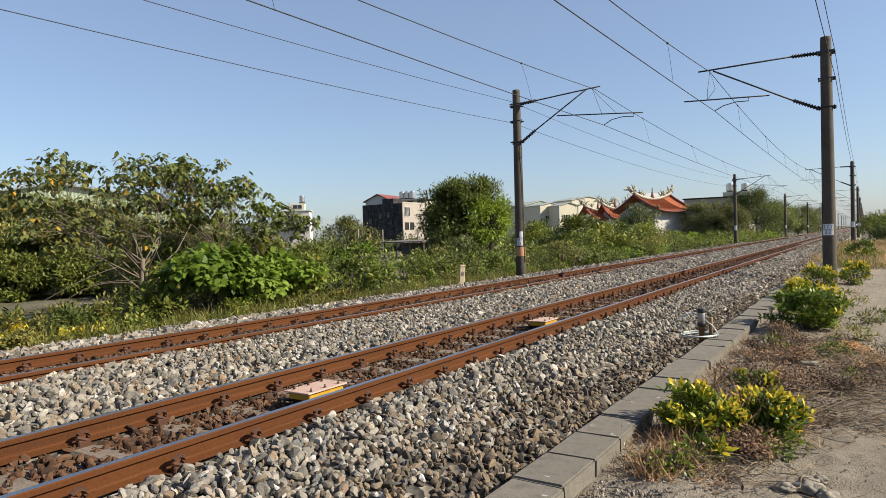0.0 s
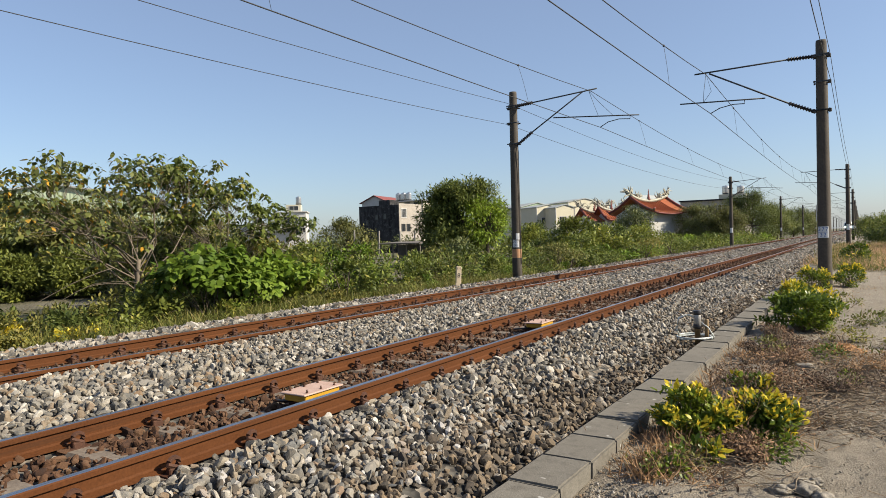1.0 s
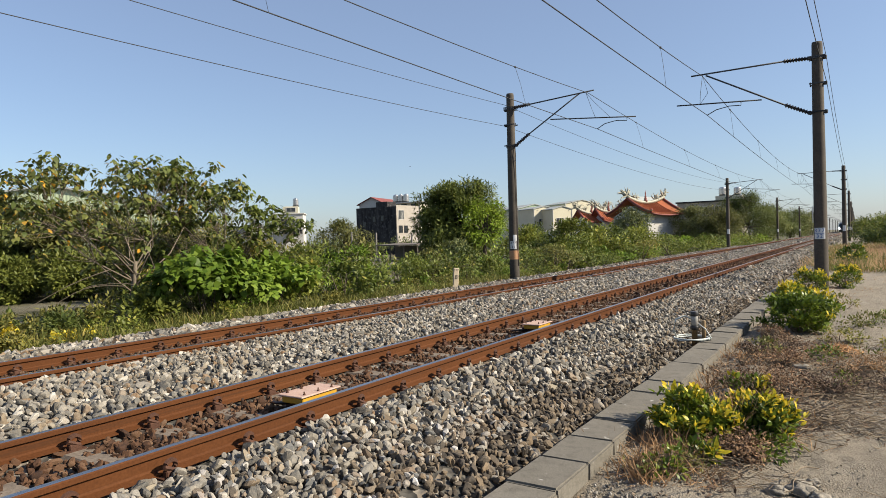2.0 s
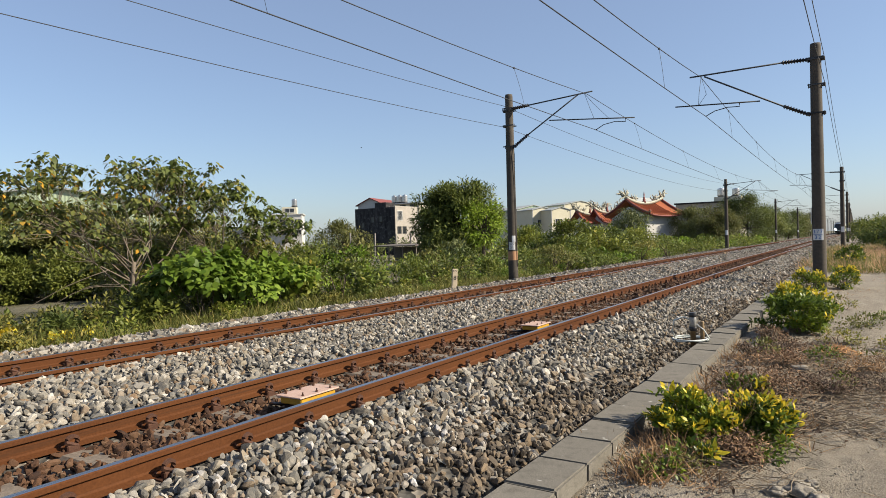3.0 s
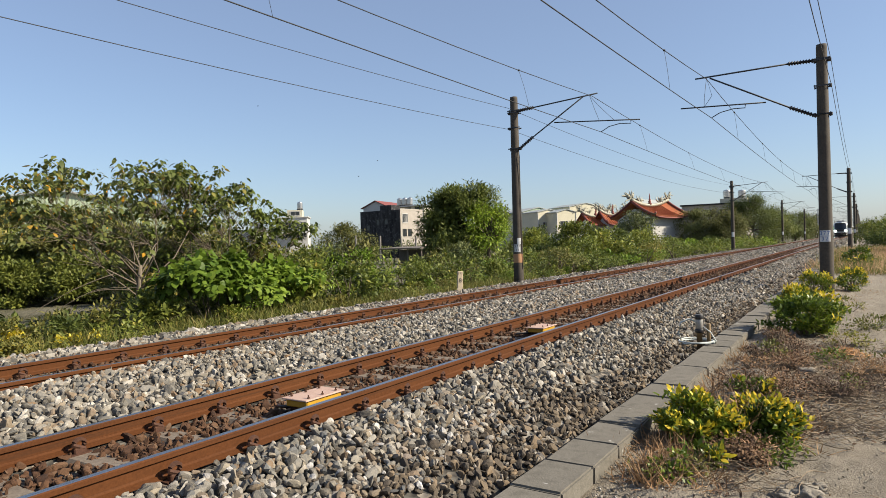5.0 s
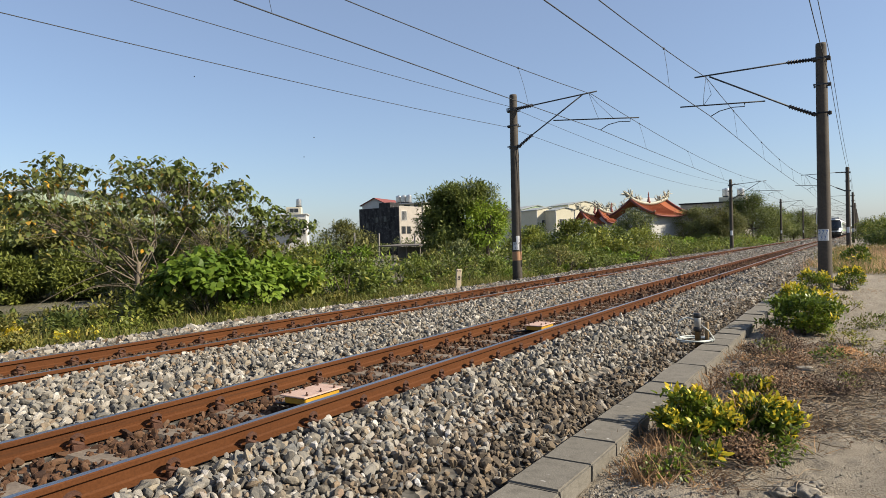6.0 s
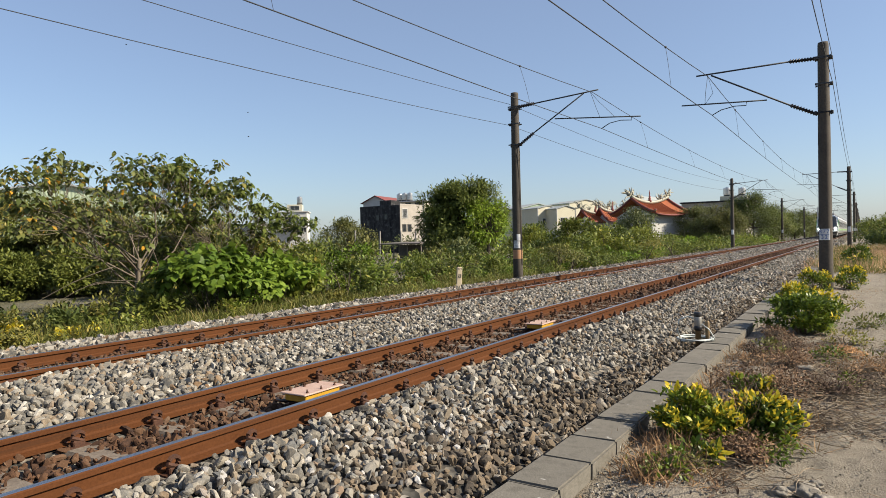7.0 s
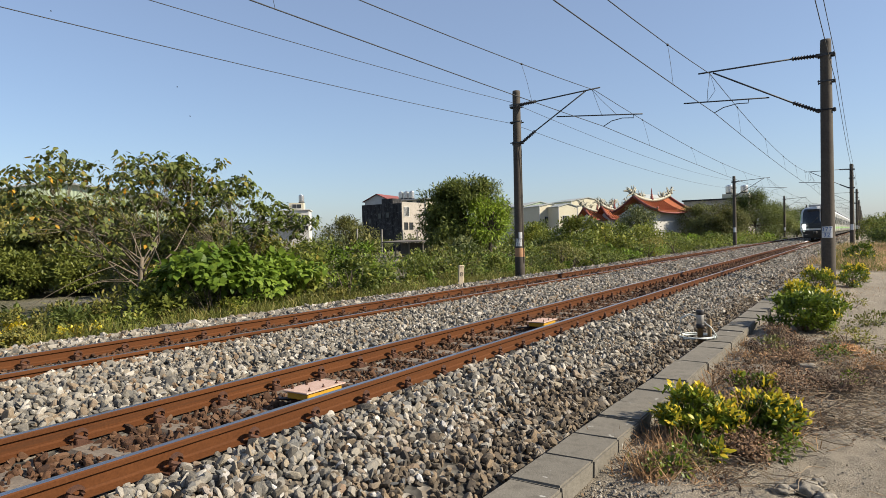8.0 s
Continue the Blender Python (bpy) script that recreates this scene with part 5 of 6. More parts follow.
M_BLACKWALL = stained_mat()
M_GREYWALL = worn("bare_cement_wall", (0.30, 0.27, 0.235), (0.46, 0.42, 0.37), 0.5, 0.9, bump=0.2)
M_PALEWALL = worn("pale_plaster", (0.50, 0.49, 0.47), (0.66, 0.65, 0.62), 0.6, 0.9, bump=0.1)
M_CREAM = worn("cream_sheet_wall", (0.58, 0.54, 0.40), (0.68, 0.64, 0.50), 0.7, 0.8, bump=0.1)
M_REDROOF = worn("dull_red_sheet_roof", (0.20, 0.055, 0.05), (0.30, 0.09, 0.075), 1.0, 0.7, bump=0.1)
M_GREYROOF = worn("grey_sheet_roof", (0.30, 0.33, 0.33), (0.45, 0.47, 0.46), 0.8, 0.6, bump=0.1)
M_TILE = worn("orange_roof_tile", (0.33, 0.085, 0.03), (0.50, 0.15, 0.055), 2.0, 0.7, bump=0.3)
M_TRIM = worn("dark_red_trim", (0.16, 0.04, 0.035), (0.26, 0.07, 0.055), 2.0, 0.7, bump=0.1)
M_ORNA = worn("ornament_porcelain", (0.18, 0.24, 0.19), (0.55, 0.46, 0.36), 3.0, 0.5, bump=0.3)
M_TANK = worn("stainless_tank", (0.55, 0.55, 0.56), (0.72, 0.72, 0.72), 3.0, 0.28, 0.9, 0)
M_PANE = worn("dark_window_glass", (0.02, 0.025, 0.03), (0.05, 0.055, 0.06), 1.0, 0.12, bump=0)
M_WOOD = worn("grey_old_timber", (0.09, 0.075, 0.06), (0.22, 0.19, 0.16), 5.0, 0.9, bump=0.3)


def sheet_mat():
    m = Mat("pale_green_sheet", 0.6, spec=0.3)
    w = m.node("ShaderNodeTexWave", Scale=1.4)
    m.link(m.coords(), w.inputs["Vector"])
    c = m.ramp(m.noise(0.4), [(0.3, (0.25, 0.31, 0.21)), (0.7, (0.33, 0.39, 0.28))])
    return m.colour(c).bump(w.outputs["Fac"], 0.6, 0.05).m


M_SHEET = sheet_mat()


def window(parent, m, w, h, frame_mat=None, bars=1):
    """A framed window on a wall; m places its middle, facing -y."""
    bm = bmesh.new()
    for sx in (-1, 1):
        box_bm(0.09, 0.12, h + 0.18, 0, (sx * (w / 2 + 0.045), -0.03, -h / 2 - 0.09), bm)
    for z in (-h / 2 - 0.09, h / 2):
        box_bm(w, 0.12, 0.09, 0, (0, -0.03, z), bm)
    ob = part("window", bm_mesh("window", bm, frame_mat or M_PALEWALL), parent, m)
    part("pane", bm_mesh("pane", box_bm(w, 0.03, h, 0, (0, -0.012, -h / 2)), M_PANE), ob)
    for i in range(bars):
        part("mullion", bm_mesh("mullion", box_bm(0.06, 0.06, h, 0, (-w / 2 + w * (i + 1) / (bars + 1), -0.045, -h / 2)), frame_mat or M_PALEWALL), ob)
    return ob


def gable_roof(w, d, rise, over, mat, thick=0.14):
    """A pitched roof over a w by d plan, its ridge along y, eaves at z = 0."""
    hw = w / 2 + over
    drop = rise * over / (w / 2)
    sect = [(-hw, -drop), (0, rise), (hw, -drop), (hw, -drop + thick), (0, rise + thick), (-hw, -drop + thick)]
    v = [(x, y, z) for y in (-over, d + over) for x, z in sect]
    f = [(0, 1, 2, 3, 4, 5)[::-1], (6, 7, 8, 9, 10, 11)]
    f += [(i, (i + 1) % 6, 6 + (i + 1) % 6, 6 + i) for i in range(6)]
    return mesh_of("roof", v, f, mat)


def gable_wall(w, d, h, rise, mat):
    sect = [(-w / 2, 0), (w / 2, 0), (w / 2, h), (0, h + rise), (-w / 2, h)]
    v = [(x, y, z) for y in (0, d) for x, z in sect]
    f = [(0, 1, 2, 3, 4), (9, 8, 7, 6, 5)] + [(i, 5 + i, 5 + (i + 1) % 5, (i + 1) % 5) for i in range(5)]
    return mesh_of("wall", v, f, mat)


def water_tank(x, y, z, r=0.5, h=1.1):
    ob = thing("water_tank", pose(x, y, z), "shiny stainless steel water tank on a roof", "water tank", "roof tanks")
    part("stand", bm_mesh("stand", box_bm(r * 1.5, r * 1.5, 0.3, 0.02), M_STEEL), ob)
    prof = [(r * 0.96, 0.3)]
    for i in range(5):
        z1 = 0.3 + h * (i + 0.5) / 5
        prof += [(r, z1 - h * 0.06), (r * 0.965, z1 + h * 0.06)]
    prof += [(r * 0.97, 0.3 + h), (r * 0.5, 0.42 + h), (0.12, 0.46 + h)]
    part("shell", lathe("shell", prof, M_TANK, 20), ob)
    part("hatch", lathe("hatch", [(0.14, 0.44 + h), (0.16, 0.46 + h), (0.16, 0.5 + h), (0.05, 0.53 + h)], M_TANK, 12), ob)


def block_house():
    ob = thing("house", pose(-70.7, 90, -0.9), "flat-roofed cement house with one black-stained wall", "house", "houses")
    w, d, h = 8.7, 6.8, 8.15
    part("wall", bm_mesh("wall", box_bm(w, d, h, 0.03, (0, d / 2, 0)), M_GREYWALL), ob)
    part("stained_wall", bm_mesh("stained_wall", box_bm(w + 0.02, 0.16, h + 0.1, 0.02, (0, -0.085, 0)), M_BLACKWALL), ob, None, "black weather-stained wall face")
    part("parapet", bm_mesh("parapet", box_bm(0.2, d, 0.3, 0.02, (w / 2 - 0.1, d / 2, h)), M_GREYWALL), ob)
    part("stair_block", bm_mesh("stair_block", box_bm(2.4, 2.6, 1.0, 0.02, (1.2, 1.3, h)), M_BLACKWALL), ob)
    part("roof", bm_mesh("roof", box_bm(w - 0.5, d - 0.5, 0.12, 0, (0, d / 2, h)), M_CONC), ob)
    for y, z in ((1.1, 4.3), (2.6, 4.3)):
        window(ob, pose(w / 2, y, z, 0, 0, 90), 0.9, 1.1, M_BLACK, 1)
    window(ob, pose(w / 2, 1.3, 6.8, 0, 0, 90), 1.4, 1.5, M_PALEWALL, 3)
    for x, z in ((-2.6, 5.3), (-0.4, 6.2), (1.4, 6.3)):
        window(ob, pose(x, -0.165, z), 0.7, 0.9, M_BLACK, 0)


block_house()


def gable_house():
    ob = thing("house", pose(-79.6, 100, -0.9, 0, 0, 12), "grey gabled house with a dull red sheet roof", "house", "houses")
    part("wall", gable_wall(5.4, 9, 9.6, 1.25, M_PALEWALL), ob)
    part("roof", gable_roof(5.4, 9, 1.25, 0.4, M_REDROOF), ob, pose(0, 0, 9.6))
    window(ob, pose(0.2, 0, 7.6), 1.2, 1.2)
    two = thing("house", pose(-70.6, 98, -0.9), "pale top storey with a flat overhanging roof", "house", "houses")
    part("wall", bm_mesh("wall", box_bm(7.5, 5, 9.2, 0.03, (0, 2.5, 0)), M_CREAM), two)
    part("roof", bm_mesh("roof", box_bm(8.6, 6, 0.18, 0.02, (0, 2.5, 9.2)), M_PALEWALL), two)
    for x in (-2.2, 0.2, 2.4):
        window(two, pose(x, 0, 8.5), 1.1, 0.9, M_BLACK)
    for k, x in enumerate((-73.2, -72.0, -70.8)):
        water_tank(x, 99.2, 8.48, 0.52, 1.15)


gable_house()


def far_white_house():
    ob = thing("house", pose(-110.3, 107.6, -0.9, 0, 0, 40), "pale two-storey house with a roof terrace and railings", "house", "houses")
    part("wall", bm_mesh("wall", box_bm(7, 8, 9.2, 0.04, (0, 4, 0)), M_PALEWALL), ob)
    part("roof_room", bm_mesh("roof_room", box_bm(3.4, 4, 1.8, 0.03, (0.6, 3, 9.2)), M_CREAM), ob)
    part("roof", bm_mesh("roof", box_bm(7.6, 8.6, 0.2, 0.02, (0, 4, 9.2)), M_PALEWALL), ob)
    part("awning", bm_mesh("awning", box_bm(4.4, 1.6, 0.12, 0.02, (-1.0, -0.9, 8.3)), M_GREYROOF), ob)
    for x in (-2.5, -0.8, 0.9, 2.6):
        window(ob, pose(x, 0, 7.4), 1.3, 1.4, M_PALEWALL, 1)
        window(ob, pose(x, 0, 5.2), 1.3, 1.2, M_PALEWALL, 1)
    window(ob, pose(0.7, 1.0, 10.2), 2.0, 0.9, M_PALEWALL, 1)
    for k in range(11):
        part("baluster", bm_mesh("baluster", box_bm(0.07, 0.07, 0.8, 0, (-3.1 + 0.62 * k, -1.6, 5.8)), M_PALEWALL), ob)
    part("handrail", bm_mesh("handrail", box_bm(6.8, 0.1, 0.1, 0, (0, -1.6, 6.6)), M_PALEWALL), ob)
    part("balcony", bm_mesh("balcony", box_bm(7.0, 1.7, 0.2, 0, (0, -0.85, 5.6)), M_PALEWALL), ob)
    low = thing("house", pose(-117.8, 100.6, -0.9), "low pale house beside a larger one", "house", "houses")
    part("wall", bm_mesh("wall", box_bm(7, 6, 6.4, 0.04, (0, 3, 0)), M_PALEWALL), low)
    part("roof", bm_mesh("roof", box_bm(7.4, 6.4, 0.2, 0.02, (0, 3, 6.4)), M_GREYROOF), low)
    window(low, pose(1.5, 0, 4.8), 1.4, 1.2)
    for x, y, z in ((-116.6, 102.6, 5.7), (-115.0, 102.6, 5.7)):
        water_tank(x, y, z, 0.62, 1.4)
    water_tank(-110.6, 110.6, 10.1, 0.65, 1.5)


far_white_house()


def sheds():
    for x, y, w, d, h, rise, wall, roof, label in (
            (-60.6, 134, 8.0, 16, 8.7, 0.9, M_SHEET, M_GREYROOF, "pale green sheet-metal workshop"),
            (-55.6, 128, 5.2, 14, 8.2, 0.55, M_CREAM, M_GREYROOF, "cream sheet-metal workshop with a grey roof"),
            (-51.2, 127, 4.6, 16, 7.9, 0.6, M_CREAM, M_GREYROOF, "cream sheet-metal workshop with a roller door"),
            (-54, 146, 9, 10, 9.8, 0.8, M_CREAM, M_GREYROOF, "cream workshop behind others")):
        ob = thing("workshop", pose(x, y, -0.9, 0, 0, 55), label, "workshop", "sheet-metal workshops")
        part("wall", gable_wall(w, d, h, rise, wall), ob)
        part("roof", gable_roof(w, d, rise, 0.2, roof), ob, pose(0, 0, h))
        window(ob, pose(-0.6, 0, 5.4), 1.6, 1.3, M_PALEWALL, 2)
        window(ob, pose(1.3, 0, 5.4), 1.0, 1.3, M_PALEWALL, 1)
        for s in (-1, 1):
            part("corner_trim", bm_mesh("corner_trim", box_bm(0.14, 0.14, h, 0, (s * (w / 2 - 0.02), -0.02, 0)), M_PALEWALL), ob)
    big = thing("warehouse", pose(-80, 40, -0.9, 0, 0, 55), "long pale green sheet-metal warehouse with a low gable", "warehouse")
    part("wall", gable_wall(27, 5, 7.6, 2.2, M_SHEET), big)
    part("roof", gable_roof(27, 5, 2.2, 0.5, M_GREYROOF, 0.2), big, pose(0, 0, 7.6))
    part("flashing", bm_mesh("flashing", box_bm(0.3, 0.12, 7.6, 0, (13.4, -0.05, 0)), M_PALEWALL), big)
    grey = thing("house", pose(-27, 150, -0.9), "dark grey flat-roofed building behind trees", "house", "houses")
    part("wall", bm_mesh("wall", box_bm(13, 10, 8.8, 0.05, (0, 5, 0)), M_GREYWALL), grey)
    part("roof", bm_mesh("roof", box_bm(13.6, 10.6, 0.3, 0.02, (0, 5, 8.8)), M_BLACKWALL), grey)
    part("roof_room", bm_mesh("roof_room", box_bm(5.4, 3, 1.0, 0.03, (3.9, 3, 9.1)), M_CREAM), grey)
    for x in (-4, -1, 2, 5):
        window(grey, pose(x, 0, 7.2), 1.4, 1.3)
    water_tank(-24.6, 153, 9.2, 0.75, 1.5)
    water_tank(-21.6, 153, 9.2, 0.75, 1.3)
    shack = thing("shack", pose(-43, 60, -0.85, 0, 0, -18), "low open shack with a grey plank roof", "shack")
    part("roof", bm_mesh("roof", box_bm(8.0, 3.0, 0.12, 0.01, (0, 0, 1.75)), M_WOOD), shack, pose(0, 0, 0, 3, 0, 0))
    for x in (-3.8, -1.3, 1.3, 3.8):
        for y in (-1.3, 1.3):
            part("post", bm_mesh("post", box_bm(0.1, 0.1, 1.75, 0, (x, y, 0)), M_WOOD), shack)
    part("back_wall", bm_mesh("back_wall", box_bm(7.6, 0.08, 1.6, 0, (0, 1.2, 0)), M_WOOD), shack)
    for k, (x, y) in enumerate(((-52, 66), (-48.5, 66), (-46.5, 66), (-43.8, 64.5), (-56, 66))):
        tagged(part("fence_post", bm_mesh("fence_post", box_bm(0.16, 0.16, (3.4, 3.3, 3.2, 4.4, 3.6)[k], 0.01), M_CONC), None, pose(x, y, -0.9, (0, 2, -1, -3, 1)[k], (1, -1, 2, 3, 0)[k], 0)), "thin grey concrete post in the shrubs", "post", "posts in the field")


sheds()


def temple(at, turn, length, width, wall_h, rise, label, seed):
    """A hall with a curved tiled roof, upswept ridge and ornaments; its gable faces -y before turning."""
    rg = random.Random(seed)
    ob = thing("temple", pose(at[0], at[1], -0.9, 0, 0, turn), label, "temple", "temple halls")
    part("wall", gable_wall(width * 0.9, length, wall_h, rise * 0.86, M_PALEWALL), ob, None, "pale plastered wall")
    part("wall_base", bm_mesh("wall_base", box_bm(width * 0.92, length + 0.1, 1.0, 0, (0, length / 2, 0)), M_TRIM), ob)
    nu, nv = 18, 9
    for s in (-1, 1):
        v = []
        for th in (0.0, 0.22):
            for i in range(nu + 1):
                u = i / nu
                y = -0.5 + (length + 1.0) * u
                lift = (2 * u - 1) ** 2
                for j in range(nv + 1):
                    t = j / nv
                    z = wall_h + rise * (1 - t) ** 1.45 + 0.75 * lift * (1 - t) + 0.35 * lift * t + th - 0.1
                    v.append((s * t * width * 0.57, y, z))
        n1 = (nu + 1) * (nv + 1)
        f = []
        for i in range(nu):
            for j in range(nv):
                a = i * (nv + 1) + j
                q = (a, a + 1, a + nv + 2, a + nv + 1)
                f.append(q if s < 0 else q[::-1])
                q = tuple(k + n1 for k in q)
                f.append(q[::-1] if s < 0 else q)
        for i in range(nu):
            a = i * (nv + 1) + nv
            f.append((a, a + nv + 1, a + nv + 1 + n1, a + n1))
        for i in (0, nu):
            for j in range(nv):
                a = i * (nv + 1) + j
                f.append((a, a + 1, a + 1 + n1, a + n1))
        slope = part("roof", mesh_of("roof", v, f, M_TILE), ob, None, "orange tiled roof slope")
        rib = []
        for i in range(1, int(length / 0.42)):
            u = i * 0.42 / (length + 1.0)
            lift = (2 * u - 1) ** 2
            rib.append([(s * t * width * 0.57, -0.5 + (length + 1) * u, wall_h + rise * (1 - t) ** 1.45 + 0.75 * lift * (1 - t) + 0.35 * lift * t + 0.16) for t in (0.02, 0.25, 0.5, 0.75, 1.0)])
        for path in rib:
            part("roof_rib", tube_mesh("roof_rib", [path], 0.09, M_TILE, 5), slope)
        for yy in (-0.55, length + 0.55):
            path = [(s * t * width * 0.58, yy, wall_h + rise * (1 - t) ** 1.45 + 0.75 * (1 - t) + 0.35 * t + 0.2) for t in (0, 0.2, 0.4, 0.6, 0.8, 1.0)]
            path.append((s * width * 0.62, yy - 0.2, path[-1][2] + 0.35))
            part("barge", tube_mesh("barge", [path], 0.2, M_TRIM, 6), ob, None, "dark red gable edge")
        eave = [(s * width * 0.575, -0.5 + (length + 1) * u, wall_h + 0.35 * (2 * u - 1) ** 2 - 0.02) for u in (0, 0.15, 0.3, 0.5, 0.7, 0.85, 1)]
        part("eave", tube_mesh("eave", [eave], 0.14, M_TRIM, 6), ob, None, "dark red eave")
    ridge = [(0, -0.7 + (length + 1.4) * u, wall_h + rise + 0.3 + 1.0 * (2 * u - 1) ** 2) for u in [i / 12 for i in range(13)]]
    part("ridge", tube_mesh("ridge", [ridge], 0.3, M_ORNA, 6), ob, None, "pale ornamented ridge, upswept at both ends")
    for k, u in enumerate((0.0, 0.22, 0.5, 0.78, 1.0)):
        y, z = -0.7 + (length + 1.4) * u, wall_h + rise + 0.4 + 1.0 * (2 * u - 1) ** 2
        if k == 2:
            part("spire", lathe("spire", [(0.3, 0), (0.32, 0.3), (0.2, 0.35), (0.25, 0.6), (0.14, 0.65), (0.18, 0.95), (0.08, 1.0), (0.1, 1.4), (0.02, 1.9)], M_TRIM, 10), ob, pose(0, y, z))
            continue
        paths, way = [], 1 if u < 0.5 else -1
        for i in range(12 if k in (0, 4) else 9):
            p, a = Vector((rg.uniform(-0.12, 0.12), y + rg.uniform(-0.5, 0.5), z)), rg.uniform(-0.6, 0.6)
            path = [p.copy()]
            for q in range(6):
                a += rg.gauss(0, 0.6)
                p = p + Vector((rg.uniform(-0.06, 0.06), 0.26 * math.sin(a) - way * 0.06, 0.24 * math.cos(a)))
                path.append(p.copy())
            paths.append(path)
        part("ornament", tube_mesh("ornament", paths, [0.14, 0.16, 0.12, 0.13, 0.09, 0.06, 0.02], M_ORNA, 5), ob, None, "curling porcelain roof ornament")["kind"] = "stuff"


temple((-31.2, 106.5), -29, 7.0, 8.6, 5.2, 2.0, "temple hall with an orange tiled roof and upswept ridge", 1)
temple((-43.2, 116.0), -40, 4.6, 5.2, 4.6, 1.5, "small temple pavilion with an orange roof and ornaments", 2)
temple((-40.2, 117.0), -40, 4.4, 4.6, 4.6, 1.7, "small temple pavilion with an orange roof and ornaments", 3)


def compound_wall():
    ob = thing("wall_low", pose(-38, 106, -0.9, 0, 0, 6), "pale plastered garden wall before a temple", "garden wall")
    part("panel", bm_mesh("panel", box_bm(17, 0.3, 2.5, 0.02), M_PALEWALL), ob)
    part("coping", bm_mesh("coping", box_bm(17.2, 0.5, 0.16, 0.02, (0, 0, 2.5)), M_GREYROOF), ob)
    for k in range(28):
        part("baluster", lathe("baluster", [(0.12, 2.66), (0.08, 2.8), (0.13, 3.05), (0.08, 3.3), (0.12, 3.4)], M_PALEWALL, 7), ob, pose(-8.2 + 0.6 * k, 0, 0))
    hut = thing("house", pose(-37.0, 128, -0.9, 0, 0, -20), "white gabled house behind a temple", "house", "houses")
    part("wall", gable_wall(4.5, 7, 8.2, 1.4, M_PALEWALL), hut)
    part("roof", gable_roof(4.5, 7, 1.4, 0.4, M_GREYROOF), hut, pose(0, 0, 8.2))
    window(hut, pose(0.5, 0, 7.2), 0.9, 0.9)
    deck = thing("bridge_deck", pose(6.5, 190, 0.6), "pale concrete wall beyond the dry grass", "wall")
    part("slab", bm_mesh("slab", box_bm(14, 0.4, 1.2, 0.03), M_PALEWALL), deck)


compound_wall()

# ---- the train ----
M_TBODY = worn("white_train_paint", (0.55, 0.57, 0.58), (0.70, 0.72, 0.73), 0.8, 0.3, bump=0, own=True)
M_TSIDE = worn("brushed_train_side", (0.30, 0.29, 0.25), (0.42, 0.40, 0.35), 1.2, 0.35, 0.2, bump=0, own=True)
M_TGREEN = worn("green_train_stripe", (0.16, 0.42, 0.05), (0.24, 0.55, 0.08), 1.2, 0.4, bump=0, own=True)
M_TGLASS = worn("train_glass", (0.012, 0.016, 0.022), (0.03, 0.035, 0.045), 1.0, 0.08, bump=0, own=True)
M_TMASK = worn("black_train_face", (0.010, 0.011, 0.013), (0.022, 0.023, 0.026), 1.0, 0.3, bump=0, own=True)
M_TDARK = worn("dark_underframe", (0.015, 0.015, 0.016), (0.05, 0.045, 0.04), 3.0, 0.8, bump=0.1, own=True)
M_TROOF = worn("grey_train_roof", (0.26, 0.27, 0.28), (0.38, 0.39, 0.40), 2.0, 0.7, bump=0, own=True)


def lamp_mat(name, colour, power):
    m = Mat(name, 0.2)
    m.b.inputs["Emission Color"].default_value = (*colour, 1)
    m.b.inputs["Emission Strength"].default_value = power
    return m.m


M_LAMP = lamp_mat("lit_headlight", (0.95, 1.0, 0.92), 120.0)
SIDE_Z = [0.85, 1.0, 1.25, 1.9, 2.6, 3.1, 3.38, 3.55, 3.64, 3.66]
SIDE_W = [1.34, 1.42, 1.45, 1.46, 1.44, 1.38, 1.22, 0.92, 0.5, 0.0]


def car_shell(y0, y1):
    sect = [(w, z) for z, w in zip(SIDE_Z, SIDE_W)] + [(-w, z) for z, w in reversed(list(zip(SIDE_Z, SIDE_W))[:-1])]
    n = len(sect)
    v = [(x, y, z) for y in (y0, y1) for x, z in sect]
    f = [(i, (i + 1) % n, n + (i + 1) % n, n + i) for i in range(n)] + [tuple(range(n))[::-1], tuple(range(n, 2 * n))]
    ix = [1 if sect[i][1] < 2.7 and sect[(i + 1) % n][1] < 3.2 else 0 for i in range(n)] + [0, 0]
    for i in range(n):
        if min(sect[i][1], sect[(i + 1) % n][1]) >= 3.3:
            ix[i] = 2
    return mesh_of("car", v, f, [M_TBODY, M_TSIDE, M_TROOF], False, ix)


def nose_y(u, z):
    """How far the cab front stands forward: bulged across, raked back towards the roof."""
    return -0.75 * (1 - abs(u) ** 2.4) + 0.10 * max(0.0, z - 1.3) ** 2 + 0.12 * max(0.0, 1.2 - z)


